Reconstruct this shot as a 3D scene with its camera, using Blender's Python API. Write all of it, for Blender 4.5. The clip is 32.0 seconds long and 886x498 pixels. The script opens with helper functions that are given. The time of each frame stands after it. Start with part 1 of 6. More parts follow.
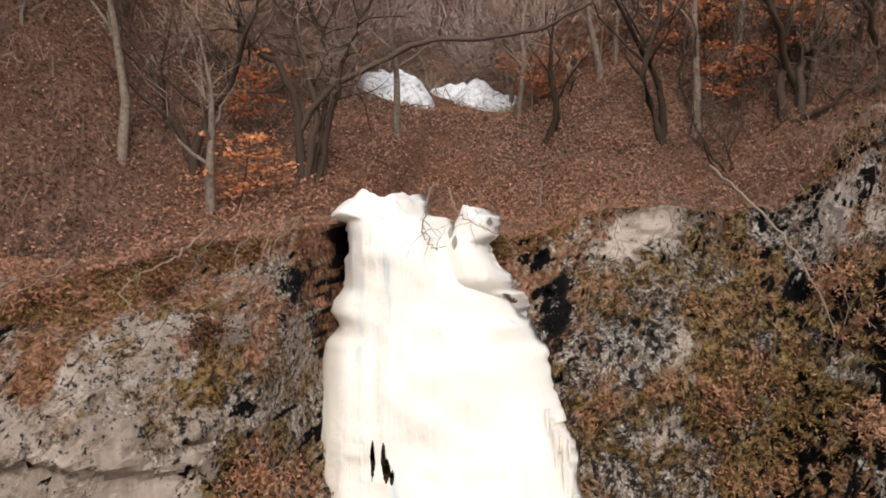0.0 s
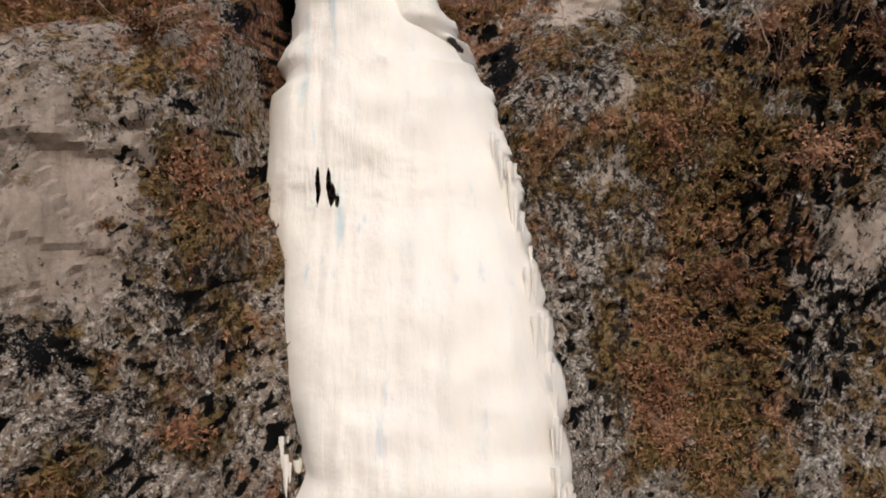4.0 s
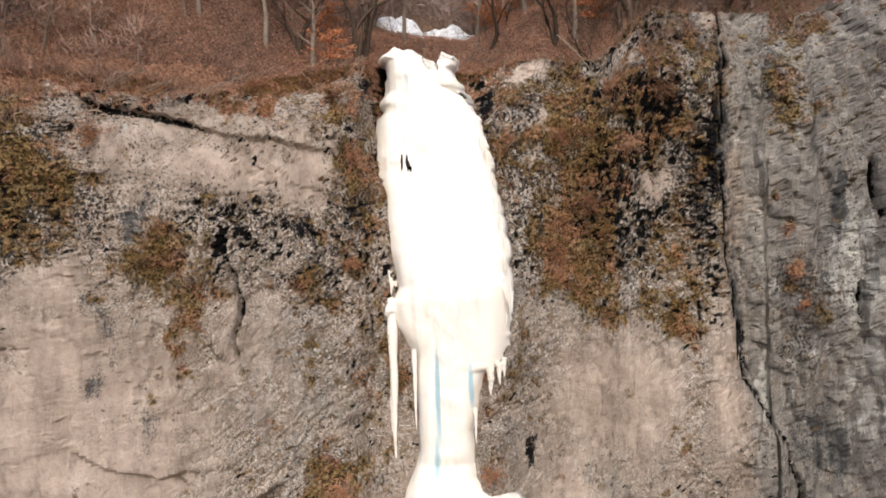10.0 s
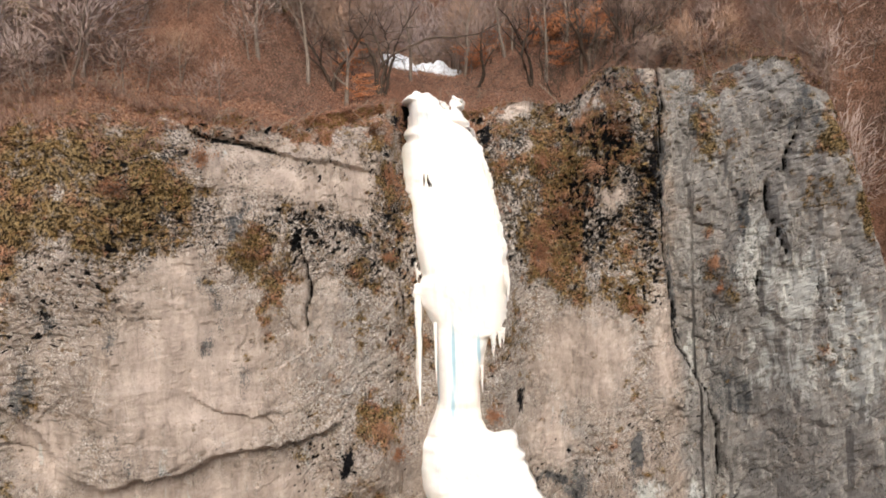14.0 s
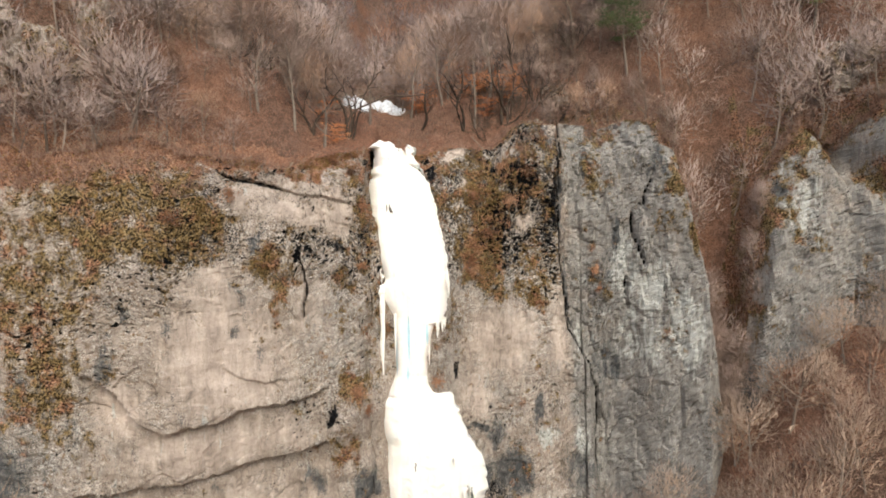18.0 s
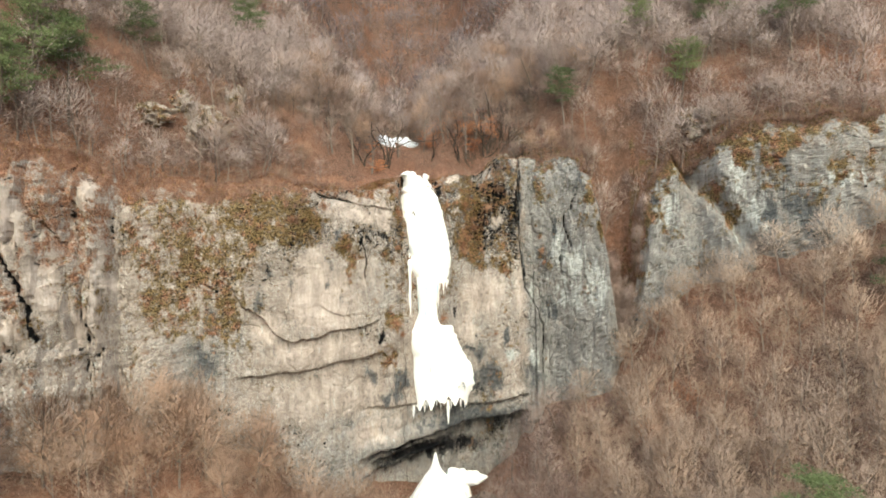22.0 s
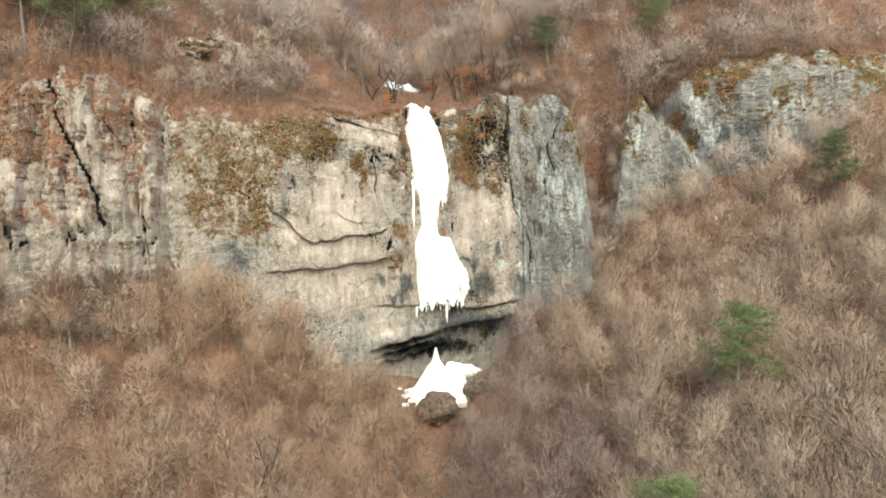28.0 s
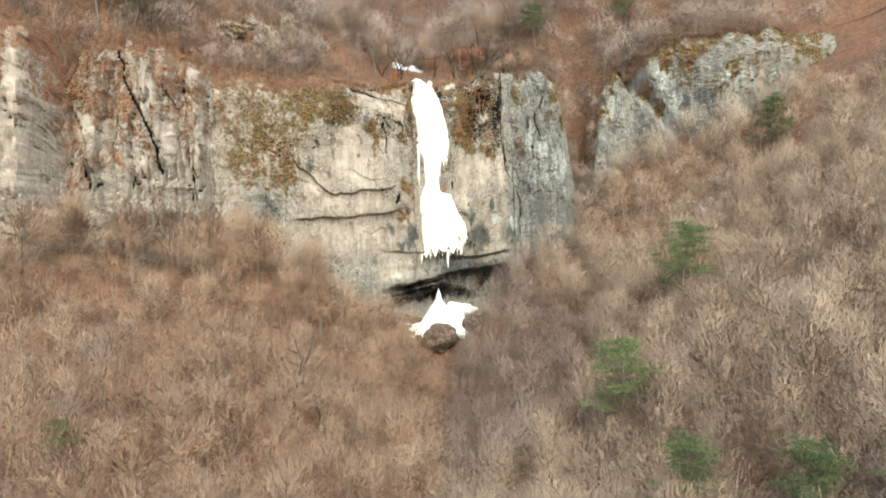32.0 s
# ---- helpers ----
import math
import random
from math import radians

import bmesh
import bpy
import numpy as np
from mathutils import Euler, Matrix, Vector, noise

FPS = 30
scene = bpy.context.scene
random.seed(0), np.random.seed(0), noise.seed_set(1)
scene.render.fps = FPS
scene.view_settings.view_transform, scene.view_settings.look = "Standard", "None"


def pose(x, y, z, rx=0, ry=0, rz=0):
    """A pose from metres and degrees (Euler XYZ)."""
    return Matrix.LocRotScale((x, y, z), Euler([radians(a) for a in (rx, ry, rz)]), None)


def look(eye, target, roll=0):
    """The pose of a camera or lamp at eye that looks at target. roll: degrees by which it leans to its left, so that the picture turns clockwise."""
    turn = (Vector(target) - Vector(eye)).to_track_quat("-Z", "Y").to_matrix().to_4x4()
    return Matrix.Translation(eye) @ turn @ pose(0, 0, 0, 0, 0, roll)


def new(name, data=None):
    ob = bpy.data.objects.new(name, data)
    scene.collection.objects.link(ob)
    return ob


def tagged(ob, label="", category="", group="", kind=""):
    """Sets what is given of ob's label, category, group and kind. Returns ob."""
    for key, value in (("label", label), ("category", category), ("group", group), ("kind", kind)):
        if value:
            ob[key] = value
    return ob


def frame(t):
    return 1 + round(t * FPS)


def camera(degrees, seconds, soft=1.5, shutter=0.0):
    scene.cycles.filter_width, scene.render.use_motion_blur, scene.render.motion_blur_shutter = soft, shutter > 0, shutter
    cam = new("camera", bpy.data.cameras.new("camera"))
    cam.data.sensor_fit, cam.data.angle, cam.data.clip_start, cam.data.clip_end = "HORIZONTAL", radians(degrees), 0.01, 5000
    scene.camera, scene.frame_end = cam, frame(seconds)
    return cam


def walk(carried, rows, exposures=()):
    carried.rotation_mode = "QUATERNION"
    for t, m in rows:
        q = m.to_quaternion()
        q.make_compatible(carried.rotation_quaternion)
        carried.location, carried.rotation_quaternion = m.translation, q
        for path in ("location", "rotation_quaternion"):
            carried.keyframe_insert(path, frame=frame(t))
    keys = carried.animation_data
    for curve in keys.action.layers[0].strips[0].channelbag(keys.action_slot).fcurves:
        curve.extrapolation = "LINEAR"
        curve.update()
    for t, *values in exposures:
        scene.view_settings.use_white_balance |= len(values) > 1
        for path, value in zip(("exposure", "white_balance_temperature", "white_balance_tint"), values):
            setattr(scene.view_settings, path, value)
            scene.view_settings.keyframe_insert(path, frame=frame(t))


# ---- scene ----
cam = camera(64.5, 32.0, soft=1.8)
PATH = [
    (0, (5.446, -14.634, 46.083), (5.04, -12.675, 46.083), -0.9),
    (0.5, (5.474, -14.639, 45.752), (5.065, -12.681, 45.751), -0.9),
    (1, (5.5, -14.643, 45.214), (5.097, -12.684, 45.221), -1.0),
    (1.5, (5.517, -14.641, 44.58), (5.148, -12.675, 44.591), -1.1),
    (2, (5.602, -14.63, 43.831), (5.281, -12.656, 43.845), -1.2),
    (2.5, (5.756, -14.615, 42.865), (5.453, -12.638, 42.89), -1.4),
    (3, (5.827, -14.581, 41.848), (5.516, -12.605, 41.887), -1.5),
    (3.5, (5.809, -14.544, 40.887), (5.494, -12.569, 40.935), -1.5),
    (4, (5.788, -14.489, 39.891), (5.471, -12.516, 39.956), -1.4),
    (4.5, (5.663, -14.463, 39.182), (5.356, -12.487, 39.222), -1.3),
    (6.5, (5.201, -15.107, 37.816), (4.929, -13.125, 37.814), -0.9),
    (7, (5.321, -16.12, 37.923), (5.05, -14.138, 37.923), -0.9),
    (7.5, (5.647, -18.049, 38.038), (5.365, -16.069, 38.034), -1.1),
    (8, (5.787, -20.205, 37.886), (5.518, -18.224, 37.908), -1.5),
    (8.5, (6.083, -22.226, 37.996), (5.815, -20.244, 38.014), -1.4),
    (9, (6.704, -25.065, 37.787), (6.414, -23.086, 37.81), -1.5),
    (9.5, (7.569, -28.531, 37.558), (7.243, -26.558, 37.578), -1.7),
    (10, (8.841, -32.347, 37.784), (8.467, -30.383, 37.776), -1.7),
    (10.5, (8.966, -35.014, 37.778), (8.602, -33.047, 37.768), -1.6),
    (11, (8.925, -36.862, 37.648), (8.562, -34.895, 37.642), -1.6),
    (11.5, (8.788, -38.629, 37.44), (8.428, -36.661, 37.442), -1.7),
    (12, (8.537, -40.263, 37.471), (8.185, -38.294, 37.471), -1.6),
    (12.5, (8.182, -41.592, 37.394), (7.834, -39.623, 37.396), -1.6),
    (13, (7.474, -42.636, 37.396), (7.133, -40.665, 37.398), -1.6),
    (13.5, (6.921, -42.933, 37.403), (6.657, -40.95, 37.409), -1.6),
    (15.5, (4.097, -43.326, 38.589), (3.993, -41.329, 38.556), -1.0),
    (16, (4.065, -44.773, 38.777), (4.021, -42.774, 38.746), -1.0),
    (16.5, (4.425, -47.749, 38.886), (4.465, -45.75, 38.856), -0.9),
    (17, (4.392, -51.147, 39.124), (4.437, -49.148, 39.089), -0.9),
    (17.5, (4.391, -54.597, 39.286), (4.433, -52.598, 39.249), -1.0),
    (18, (4.26, -58.195, 39.283), (4.304, -56.196, 39.249), -1.0),
    (18.5, (4.253, -61.728, 39.267), (4.294, -59.729, 39.234), -1.0),
    (19, (4.307, -65.547, 39.35), (4.343, -63.547, 39.313), -1.0),
    (19.5, (3.97, -69.845, 39.319), (4.012, -67.846, 39.282), -1.1),
    (20, (3.511, -74.468, 39.164), (3.56, -72.469, 39.127), -1.2),
    (20.5, (3.157, -79.685, 39.064), (3.209, -77.686, 39.025), -1.2),
    (21, (2.569, -85.227, 39.008), (2.629, -83.228, 38.964), -1.2),
    (21.5, (2.121, -90.567, 39.113), (2.185, -88.569, 39.064), -1.2),
    (22, (1.833, -94.538, 39.148), (1.901, -92.54, 39.098), -1.2),
    (22.5, (1.871, -96.129, 38.947), (1.938, -94.131, 38.899), -1.2),
    (23, (2.205, -97.487, 37.818), (2.265, -95.488, 37.768), -1.2),
    (23.5, (2.085, -98.73, 36.574), (2.147, -96.731, 36.525), -1.2),
    (24, (1.985, -99.938, 35.304), (2.046, -97.94, 35.255), -1.2),
    (24.5, (1.808, -101.099, 34.222), (1.872, -99.1, 34.17), -1.2),
    (25, (1.498, -102.206, 33.118), (1.566, -100.208, 33.063), -1.1),
    (25.5, (1.014, -103.252, 32.04), (1.09, -101.255, 31.982), -1.1),
    (27.5, (0.563, -107.879, 29.076), (0.645, -105.882, 29.026), -1.3),
    (28, (0.567, -108.831, 27.535), (0.647, -106.833, 27.484), -1.3),
    (28.5, (0.538, -109.859, 25.863), (0.618, -107.862, 25.809), -1.3),
    (29, (0.489, -110.783, 24.212), (0.57, -108.786, 24.159), -1.3),
    (29.5, (0.461, -111.97, 22.387), (0.539, -109.972, 22.342), -1.4),
    (30, (0.322, -113.751, 21.051), (0.399, -111.753, 21.01), -1.4),
    (30.5, (0.079, -116.287, 20.325), (0.158, -114.289, 20.285), -1.5),
    (31, (-0.107, -119.005, 19.556), (-0.029, -117.007, 19.516), -1.5),
    (31.5, (-0.363, -122.237, 18.97), (-0.284, -120.239, 18.932), -1.6),
    (32, (-0.566, -125.794, 18.841), (-0.486, -123.796, 18.808), -1.6),
]
walk(cam, [(t, look(eye, target, roll)) for t, eye, target, roll in PATH],
     [(0, 0.14, 6480, 9), (2, -0.12, 6500, 10), (4, -0.25, 6500, 10), (7, -0.1, 6500, 10), (10, 0.36, 6500, 10), (13, 0.54, 6450, 9), (16, 0.5, 6450, 8), (20, 0.84, 6330, -1), (25, 1.02, 6230, -6), (32, 1.12, 6210, -9)])

# ---- light: hazy bright winter sky and a weak, wide sun over the viewer's shoulder ----
SUN_EL, SUN_AZ = radians(42), radians(168)
world = bpy.data.worlds.new("sky")
scene.world = world
world.use_nodes = True
wn = world.node_tree.nodes
sky = wn.new("ShaderNodeTexSky")
sky.sky_type, sky.sun_disc = "NISHITA", False
sky.sun_elevation, sky.sun_rotation = SUN_EL, SUN_AZ
sky.dust_density, sky.air_density = 4.0, 1.0
wn["Background"].inputs["Strength"].default_value = 0.16
world.node_tree.links.new(sky.outputs[0], wn["Background"].inputs[0])
sun = new("sun", bpy.data.lights.new("sun", "SUN"))
sun.data.energy, sun.data.angle, sun.data.color = 0.95, radians(35), (1.0, 0.955, 0.875)
sun.matrix_world = look((0, 0, 0), (-math.sin(SUN_AZ) * math.cos(SUN_EL), -math.cos(SUN_AZ) * math.cos(SUN_EL), -math.sin(SUN_EL)))

# ---- noise on arrays ----
RNG = np.random.default_rng(7)


def hash3(i, j, k, seed):
    with np.errstate(over="ignore"):
        h = (i.astype(np.uint32) * np.uint32(374761393) + j.astype(np.uint32) * np.uint32(668265263)
             + k.astype(np.uint32) * np.uint32(2246822519) + np.uint32(seed * 7919 + 13))
        h = (h ^ (h >> np.uint32(13))) * np.uint32(1274126177)
        h = (h ^ (h >> np.uint32(15))) * np.uint32(2654435761)
        h ^= h >> np.uint32(16)
    return h.astype(np.float64) / 4294967295.0


def vnoise(p, seed=0):
    """Smooth noise from 0 to 1."""
    c = np.floor(p).astype(np.int64)
    f = p - c
    f = f * f * (3 - 2 * f)
    out = 0
    for a in (0, 1):
        for b in (0, 1):
            for d in (0, 1):
                w = (f[:, 0] if a else 1 - f[:, 0]) * (f[:, 1] if b else 1 - f[:, 1]) * (f[:, 2] if d else 1 - f[:, 2])
                out = out + w * hash3(c[:, 0] + a, c[:, 1] + b, c[:, 2] + d, seed)
    return out


def fbm(p, octaves=4, seed=0, gain=0.5):
    """From about -1 to 1."""
    out, amp, total = 0, 1.0, 0.0
    for n in range(octaves):
        out = out + amp * (2 * vnoise(p * 2.03 ** n + 17.3 * n, seed + n) - 1)
        total, amp = total + amp, amp * gain
    return out / total * 1.5


def cells(p, seed=0):
    """Nearest and second distance and a random value for the nearest cell."""
    c = np.floor(p).astype(np.int64)
    f1, f2, val = np.full(len(p), 9.0), np.full(len(p), 9.0), np.zeros(len(p))
    for a in (-1, 0, 1):
        for b in (-1, 0, 1):
            for d in (-1, 0, 1):
                q = [c[:, n] + (a, b, d)[n] for n in range(3)]
                pt = np.stack([q[n] + hash3(*q, seed + n) for n in range(3)], 1)
                r = ((pt - p) ** 2).sum(1)
                v = hash3(*q, seed + 5)
                near = r < f1
                f2 = np.where(near, f1, np.minimum(f2, r))
                val, f1 = np.where(near, v, val), np.minimum(f1, r)
    return np.sqrt(f1), np.sqrt(f2), val


def smooth(a, b, x):
    t = np.clip((np.asarray(x, float) - a) / (b - a), 0, 1)
    return t * t * (3 - 2 * t)


# ---- meshes from arrays ----
def unit(v):
    return v / (np.linalg.norm(v, axis=-1, keepdims=True) + 1e-9)


def puff_of(v):
    """Directions out of the middle of a crown, leaning to the sky: fine twigs take the light as a rounded crown does."""
    lo, hi = v.min(0), v.max(0)
    return unit(unit((v - (lo + hi) / 2 + (0, 0, 0.15 * (hi - lo)[2])) / (hi - lo)) + (0, 0, 0.18))


def face_out(v, f3, way):
    """Turns each sliver to the side of its crown."""
    n = np.cross(v[f3[:, 1]] - v[f3[:, 0]], v[f3[:, 2]] - v[f3[:, 0]])
    back = (n * (way[f3[:, 0]] + (0, -0.5, 0))).sum(1) < 0
    return np.where(back[:, None], f3[:, ::-1], f3)


def mesh_of(name, verts, faces, material, attrs=(), flat=False):
    """verts (n, 3); faces (m, 3 or 4) or a list of such arrays."""
    me = bpy.data.meshes.new(name)
    faces = faces if isinstance(faces, list) else [faces]
    faces = [np.asarray(f, np.int64) for f in faces if len(f)]
    verts = np.asarray(verts, np.float64)
    loops = np.concatenate([f.ravel() for f in faces])
    sizes = np.concatenate([np.full(len(f), f.shape[1]) for f in faces])
    me.vertices.add(len(verts))
    me.vertices.foreach_set("co", verts.ravel())
    me.loops.add(len(loops))
    me.loops.foreach_set("vertex_index", loops)
    me.polygons.add(len(sizes))
    me.polygons.foreach_set("loop_start", np.concatenate([[0], np.cumsum(sizes)[:-1]]))
    me.polygons.foreach_set("loop_total", sizes)
    me.polygons.foreach_set("use_smooth", np.full(len(sizes), not flat))
    for key, values in dict(attrs).items():
        values = np.asarray(values, np.float32)
        if values.ndim == 2:
            me.attributes.new(key, "FLOAT_VECTOR", "POINT").data.foreach_set("vector", values.ravel())
        else:
            me.attributes.new(key, "FLOAT", "POINT").data.foreach_set("value", values)
    me.materials.append(material)
    me.update(calc_edges=True)
    me.validate()
    return me


def grid_faces(rows, cols, wrap=False):
    i = np.arange(rows * cols).reshape(rows, cols)
    if wrap:
        i = np.concatenate([i, i[:, :1]], 1)
    return np.stack([i[:-1, :-1], i[:-1, 1:], i[1:, 1:], i[1:, :-1]], -1).reshape(-1, 4)


def part(name, me, parent, label=""):
    ob = new(name, me)
    ob.parent = parent
    if label:
        ob["label"] = label
    return ob


class Sticks:
    """Tapered limbs, slivers and blades gathered into one mesh."""

    def __init__(self):
        self.v, self.f3, self.f4, self.n = [], [], [], 0

    def tube(self, pts, radii, sides=5):
        pts, radii = np.asarray(pts, float), np.asarray(radii, float)
        way = np.gradient(pts, axis=0)
        way /= np.linalg.norm(way, axis=1, keepdims=True) + 1e-9
        ref = np.where(np.abs(way[:, 2:]) > 0.9, [[1.0, 0, 0]], [[0, 0, 1.0]])
        a = np.cross(way, ref)
        a /= np.linalg.norm(a, axis=1, keepdims=True) + 1e-9
        b = np.cross(way, a)
        t = np.arange(sides) / sides * 2 * np.pi
        ring = pts[:, None] + radii[:, None, None] * (np.cos(t)[None, :, None] * a[:, None] + np.sin(t)[None, :, None] * b[:, None])
        self.v.append(ring.reshape(-1, 3))
        self.f4.append(grid_faces(len(pts), sides, wrap=True) + self.n)
        self.n += len(pts) * sides

    def slivers(self, base, way, width):
        """One thin triangle each, from base along way."""
        base, way = np.asarray(base), np.asarray(way)
        side = np.cross(way, RNG.normal(size=way.shape))
        side *= (np.asarray(width) / (np.linalg.norm(side, axis=1) + 1e-9))[:, None] / 2
        self.v.append(np.stack([base - side, base + side, base + way], 1).reshape(-1, 3))
        self.f3.append(np.arange(3 * len(base)).reshape(-1, 3) + self.n)
        self.n += 3 * len(base)

    def leaves(self, base, way, width):
        """Kite-shaped blades of two triangles."""
        base, way = np.asarray(base), np.asarray(way)
        side = np.cross(way, RNG.normal(size=way.shape))
        side *= (np.asarray(width) / (np.linalg.norm(side, axis=1) + 1e-9))[:, None] / 2
        self.v.append(np.stack([base, base + way * 0.5 - side, base + way, base + way * 0.5 + side], 1).reshape(-1, 3))
        self.f4.append(np.arange(4 * len(base)).reshape(-1, 4) + self.n)
        self.n += 4 * len(base)

    def arrays(self):
        return (np.concatenate(self.v), np.concatenate(self.f3) if self.f3 else np.zeros((0, 3), int),
                np.concatenate(self.f4) if self.f4 else np.zeros((0, 4), int))

    def mesh(self, name, material, flat=False, round_crown=False):
        v, f3, f4 = self.arrays()
        attrs = {}
        if round_crown:
            attrs["custom_normal"] = puff_of(v)
            f3 = face_out(v, f3, attrs["custom_normal"])
        return mesh_of(name, v, [f3, f4], material, attrs, flat=flat)


# ---- materials ----
def mat_new(name, rough=0.9):
    m = bpy.data.materials.new(name)
    m.use_nodes = True
    b = m.node_tree.nodes["Principled BSDF"]
    b.inputs["Roughness"].default_value = rough
    b.inputs["Specular IOR Level"].default_value = 0.06
    return m, m.node_tree.nodes, m.node_tree.links, b


def n_noise(nodes, links, vec, scale, detail=6.0, rough=0.6):
    n = nodes.new("ShaderNodeTexNoise")
    n.inputs["Scale"].default_value, n.inputs["Detail"].default_value, n.inputs["Roughness"].default_value = scale, detail, rough
    links.new(vec, n.inputs["Vector"])
    return n.outputs[0]


def n_ramp(nodes, links, fac, stops):
    r = nodes.new("ShaderNodeValToRGB")
    while len(r.color_ramp.elements) < len(stops):
        r.color_ramp.elements.new(0.5)
    for e, (at, col) in zip(r.color_ramp.elements, stops):
        e.position = at
        e.color = (*col, 1) if len(col) == 3 else col
    links.new(fac, r.inputs[0])
    return r.outputs[0]


def n_mix(nodes, links, fac, a, b, blend="MIX"):
    m = nodes.new("ShaderNodeMix")
    m.data_type, m.blend_type = "RGBA", blend
    for sock, val in ((m.inputs[0], fac), (m.inputs[6], a), (m.inputs[7], b)):
        if hasattr(val, "links"):
            links.new(val, sock)
        elif isinstance(val, (int, float)):
            sock.default_value = val
        else:
            sock.default_value = (*val, 1)
    return m.outputs[2]


def n_math(nodes, links, op, a, b, clamp=False):
    m = nodes.new("ShaderNodeMath")
    m.operation, m.use_clamp = op, clamp
    for sock, val in zip(m.inputs, (a, b)):
        if hasattr(val, "links"):
            links.new(val, sock)
        else:
            sock.default_value = val
    return m.outputs[0]


def n_cover(nodes, links, mask, grain, soft=0.12):
    """Cover from a mask 0..1, broken up by a grain 0..1, with a fairly sharp border."""
    d = n_math(nodes, links, "ADD", mask, grain)
    d = n_math(nodes, links, "SUBTRACT", d, 1.0 - soft)
    return n_math(nodes, links, "DIVIDE", d, 2 * soft, True)


def n_bump(nodes, links, height, bsdf, strength, distance):
    b = nodes.new("ShaderNodeBump")
    b.inputs["Strength"].default_value, b.inputs["Distance"].default_value = strength, distance
    links.new(height, b.inputs["Height"])
    links.new(b.outputs[0], bsdf.inputs["Normal"])


def n_attr(nodes, name):
    a = nodes.new("ShaderNodeAttribute")
    a.attribute_name = name
    return a.outputs["Fac"]


def n_stretch(nodes, links, val, gain):
    return n_math(nodes, links, "ADD", n_math(nodes, links, "MULTIPLY", n_math(nodes, links, "SUBTRACT", val, 0.5), gain), 0.5)


def n_scaled(nodes, links, vec, scale):
    m = nodes.new("ShaderNodeMapping")
    m.inputs["Scale"].default_value = scale
    links.new(vec, m.inputs["Vector"])
    return m.outputs[0]


def cliff_material():
    m, nd, ln, b = mat_new("weathered_cliff_rock", 0.92)
    geo = nd.new("ShaderNodeNewGeometry").outputs["Position"]
    warp = nd.new("ShaderNodeTexNoise")
    warp.inputs["Scale"].default_value = 0.9
    ln.new(geo, warp.inputs["Vector"])
    push = nd.new("ShaderNodeVectorMath")
    push.operation = "MULTIPLY_ADD"
    push.inputs[1].default_value = (0.45, 0.45, 0.45)
    ln.new(warp.outputs["Color"], push.inputs[0])
    ln.new(geo, push.inputs[2])
    geo = push.outputs[0]
    down, flat = n_scaled(nd, ln, geo, (1, 1, 0.13)), n_scaled(nd, ln, geo, (1.2, 1.2, 1.05))

    def noise(vec, scale, gain, detail=8, rough=0.7):
        return n_stretch(nd, ln, n_noise(nd, ln, vec, scale, detail, rough), gain)

    def blend(*pairs):
        out = None
        for val, w in pairs:
            val = n_math(nd, ln, "MULTIPLY", val, w)
            out = val if out is None else n_math(nd, ln, "ADD", out, val)
        return out

    def mask(val, lo, hi):
        return n_ramp(nd, ln, val, [(lo, (0, 0, 0)), (hi, (1, 1, 1))])

    pale = n_attr(nd, "pale")
    strk, wide, mid, fine = noise(down, 1.3, 1.9), noise(geo, 0.45, 1.9), noise(geo, 2.3, 2.0), noise(geo, 9.0, 2.2, 8, 0.75)
    tone = blend((strk, 0.30), (wide, 0.26), (mid, 0.22), (fine, 0.22))
    tan = n_ramp(nd, ln, tone, [(0.20, (0.10, 0.081, 0.067)), (0.42, (0.245, 0.198, 0.163)), (0.58, (0.355, 0.293, 0.245)), (0.80, (0.56, 0.488, 0.42))])
    grey = n_ramp(nd, ln, tone, [(0.20, (0.072, 0.067, 0.061)), (0.42, (0.182, 0.169, 0.155)), (0.58, (0.28, 0.264, 0.242)), (0.80, (0.45, 0.44, 0.415))])
    col = n_mix(nd, ln, n_cover(nd, ln, n_attr(nd, "grey"), noise(geo, 0.8, 1.8), 0.3), tan, grey)
    # freshly broken, smooth pinkish faces
    slab = n_ramp(nd, ln, blend((wide, 0.40), (strk, 0.35), (mid, 0.15), (fine, 0.10)), [(0.30, (0.275, 0.225, 0.192)), (0.46, (0.43, 0.354, 0.30)), (0.56, (0.50, 0.417, 0.357)), (0.70, (0.62, 0.53, 0.458))])
    col = n_mix(nd, ln, n_cover(nd, ln, pale, blend((noise(down, 0.8, 1.9, 8, 0.72), 0.65), (noise(geo, 2.6, 2.2, 9, 0.75), 0.35)), 0.20), col, slab)
    # whitish lichen bloom on the grey buttresses
    col = n_mix(nd, ln, n_cover(nd, ln, n_attr(nd, "bloom"), noise(down, 1.7, 2.2, 9, 0.74), 0.10), col, (0.45, 0.45, 0.42))
    # speckled lichen crust in patches: black and white dots
    field = n_cover(nd, ln, n_math(nd, ln, "SUBTRACT", n_attr(nd, "crust"), n_math(nd, ln, "MULTIPLY", pale, 0.8)), noise(geo, 1.1, 1.9), 0.25)
    dots = noise(geo, 14.0, 2.4, 5, 0.75)
    col = n_mix(nd, ln, n_math(nd, ln, "MULTIPLY", field, mask(dots, 0.55, 0.70)), col, (0.70, 0.665, 0.61))
    col = n_mix(nd, ln, n_math(nd, ln, "MULTIPLY", field, n_ramp(nd, ln, noise(flat, 7.0, 2.4, 6, 0.75), [(0.24, (1, 1, 1)), (0.38, (0, 0, 0))])), col, (0.030, 0.027, 0.025))
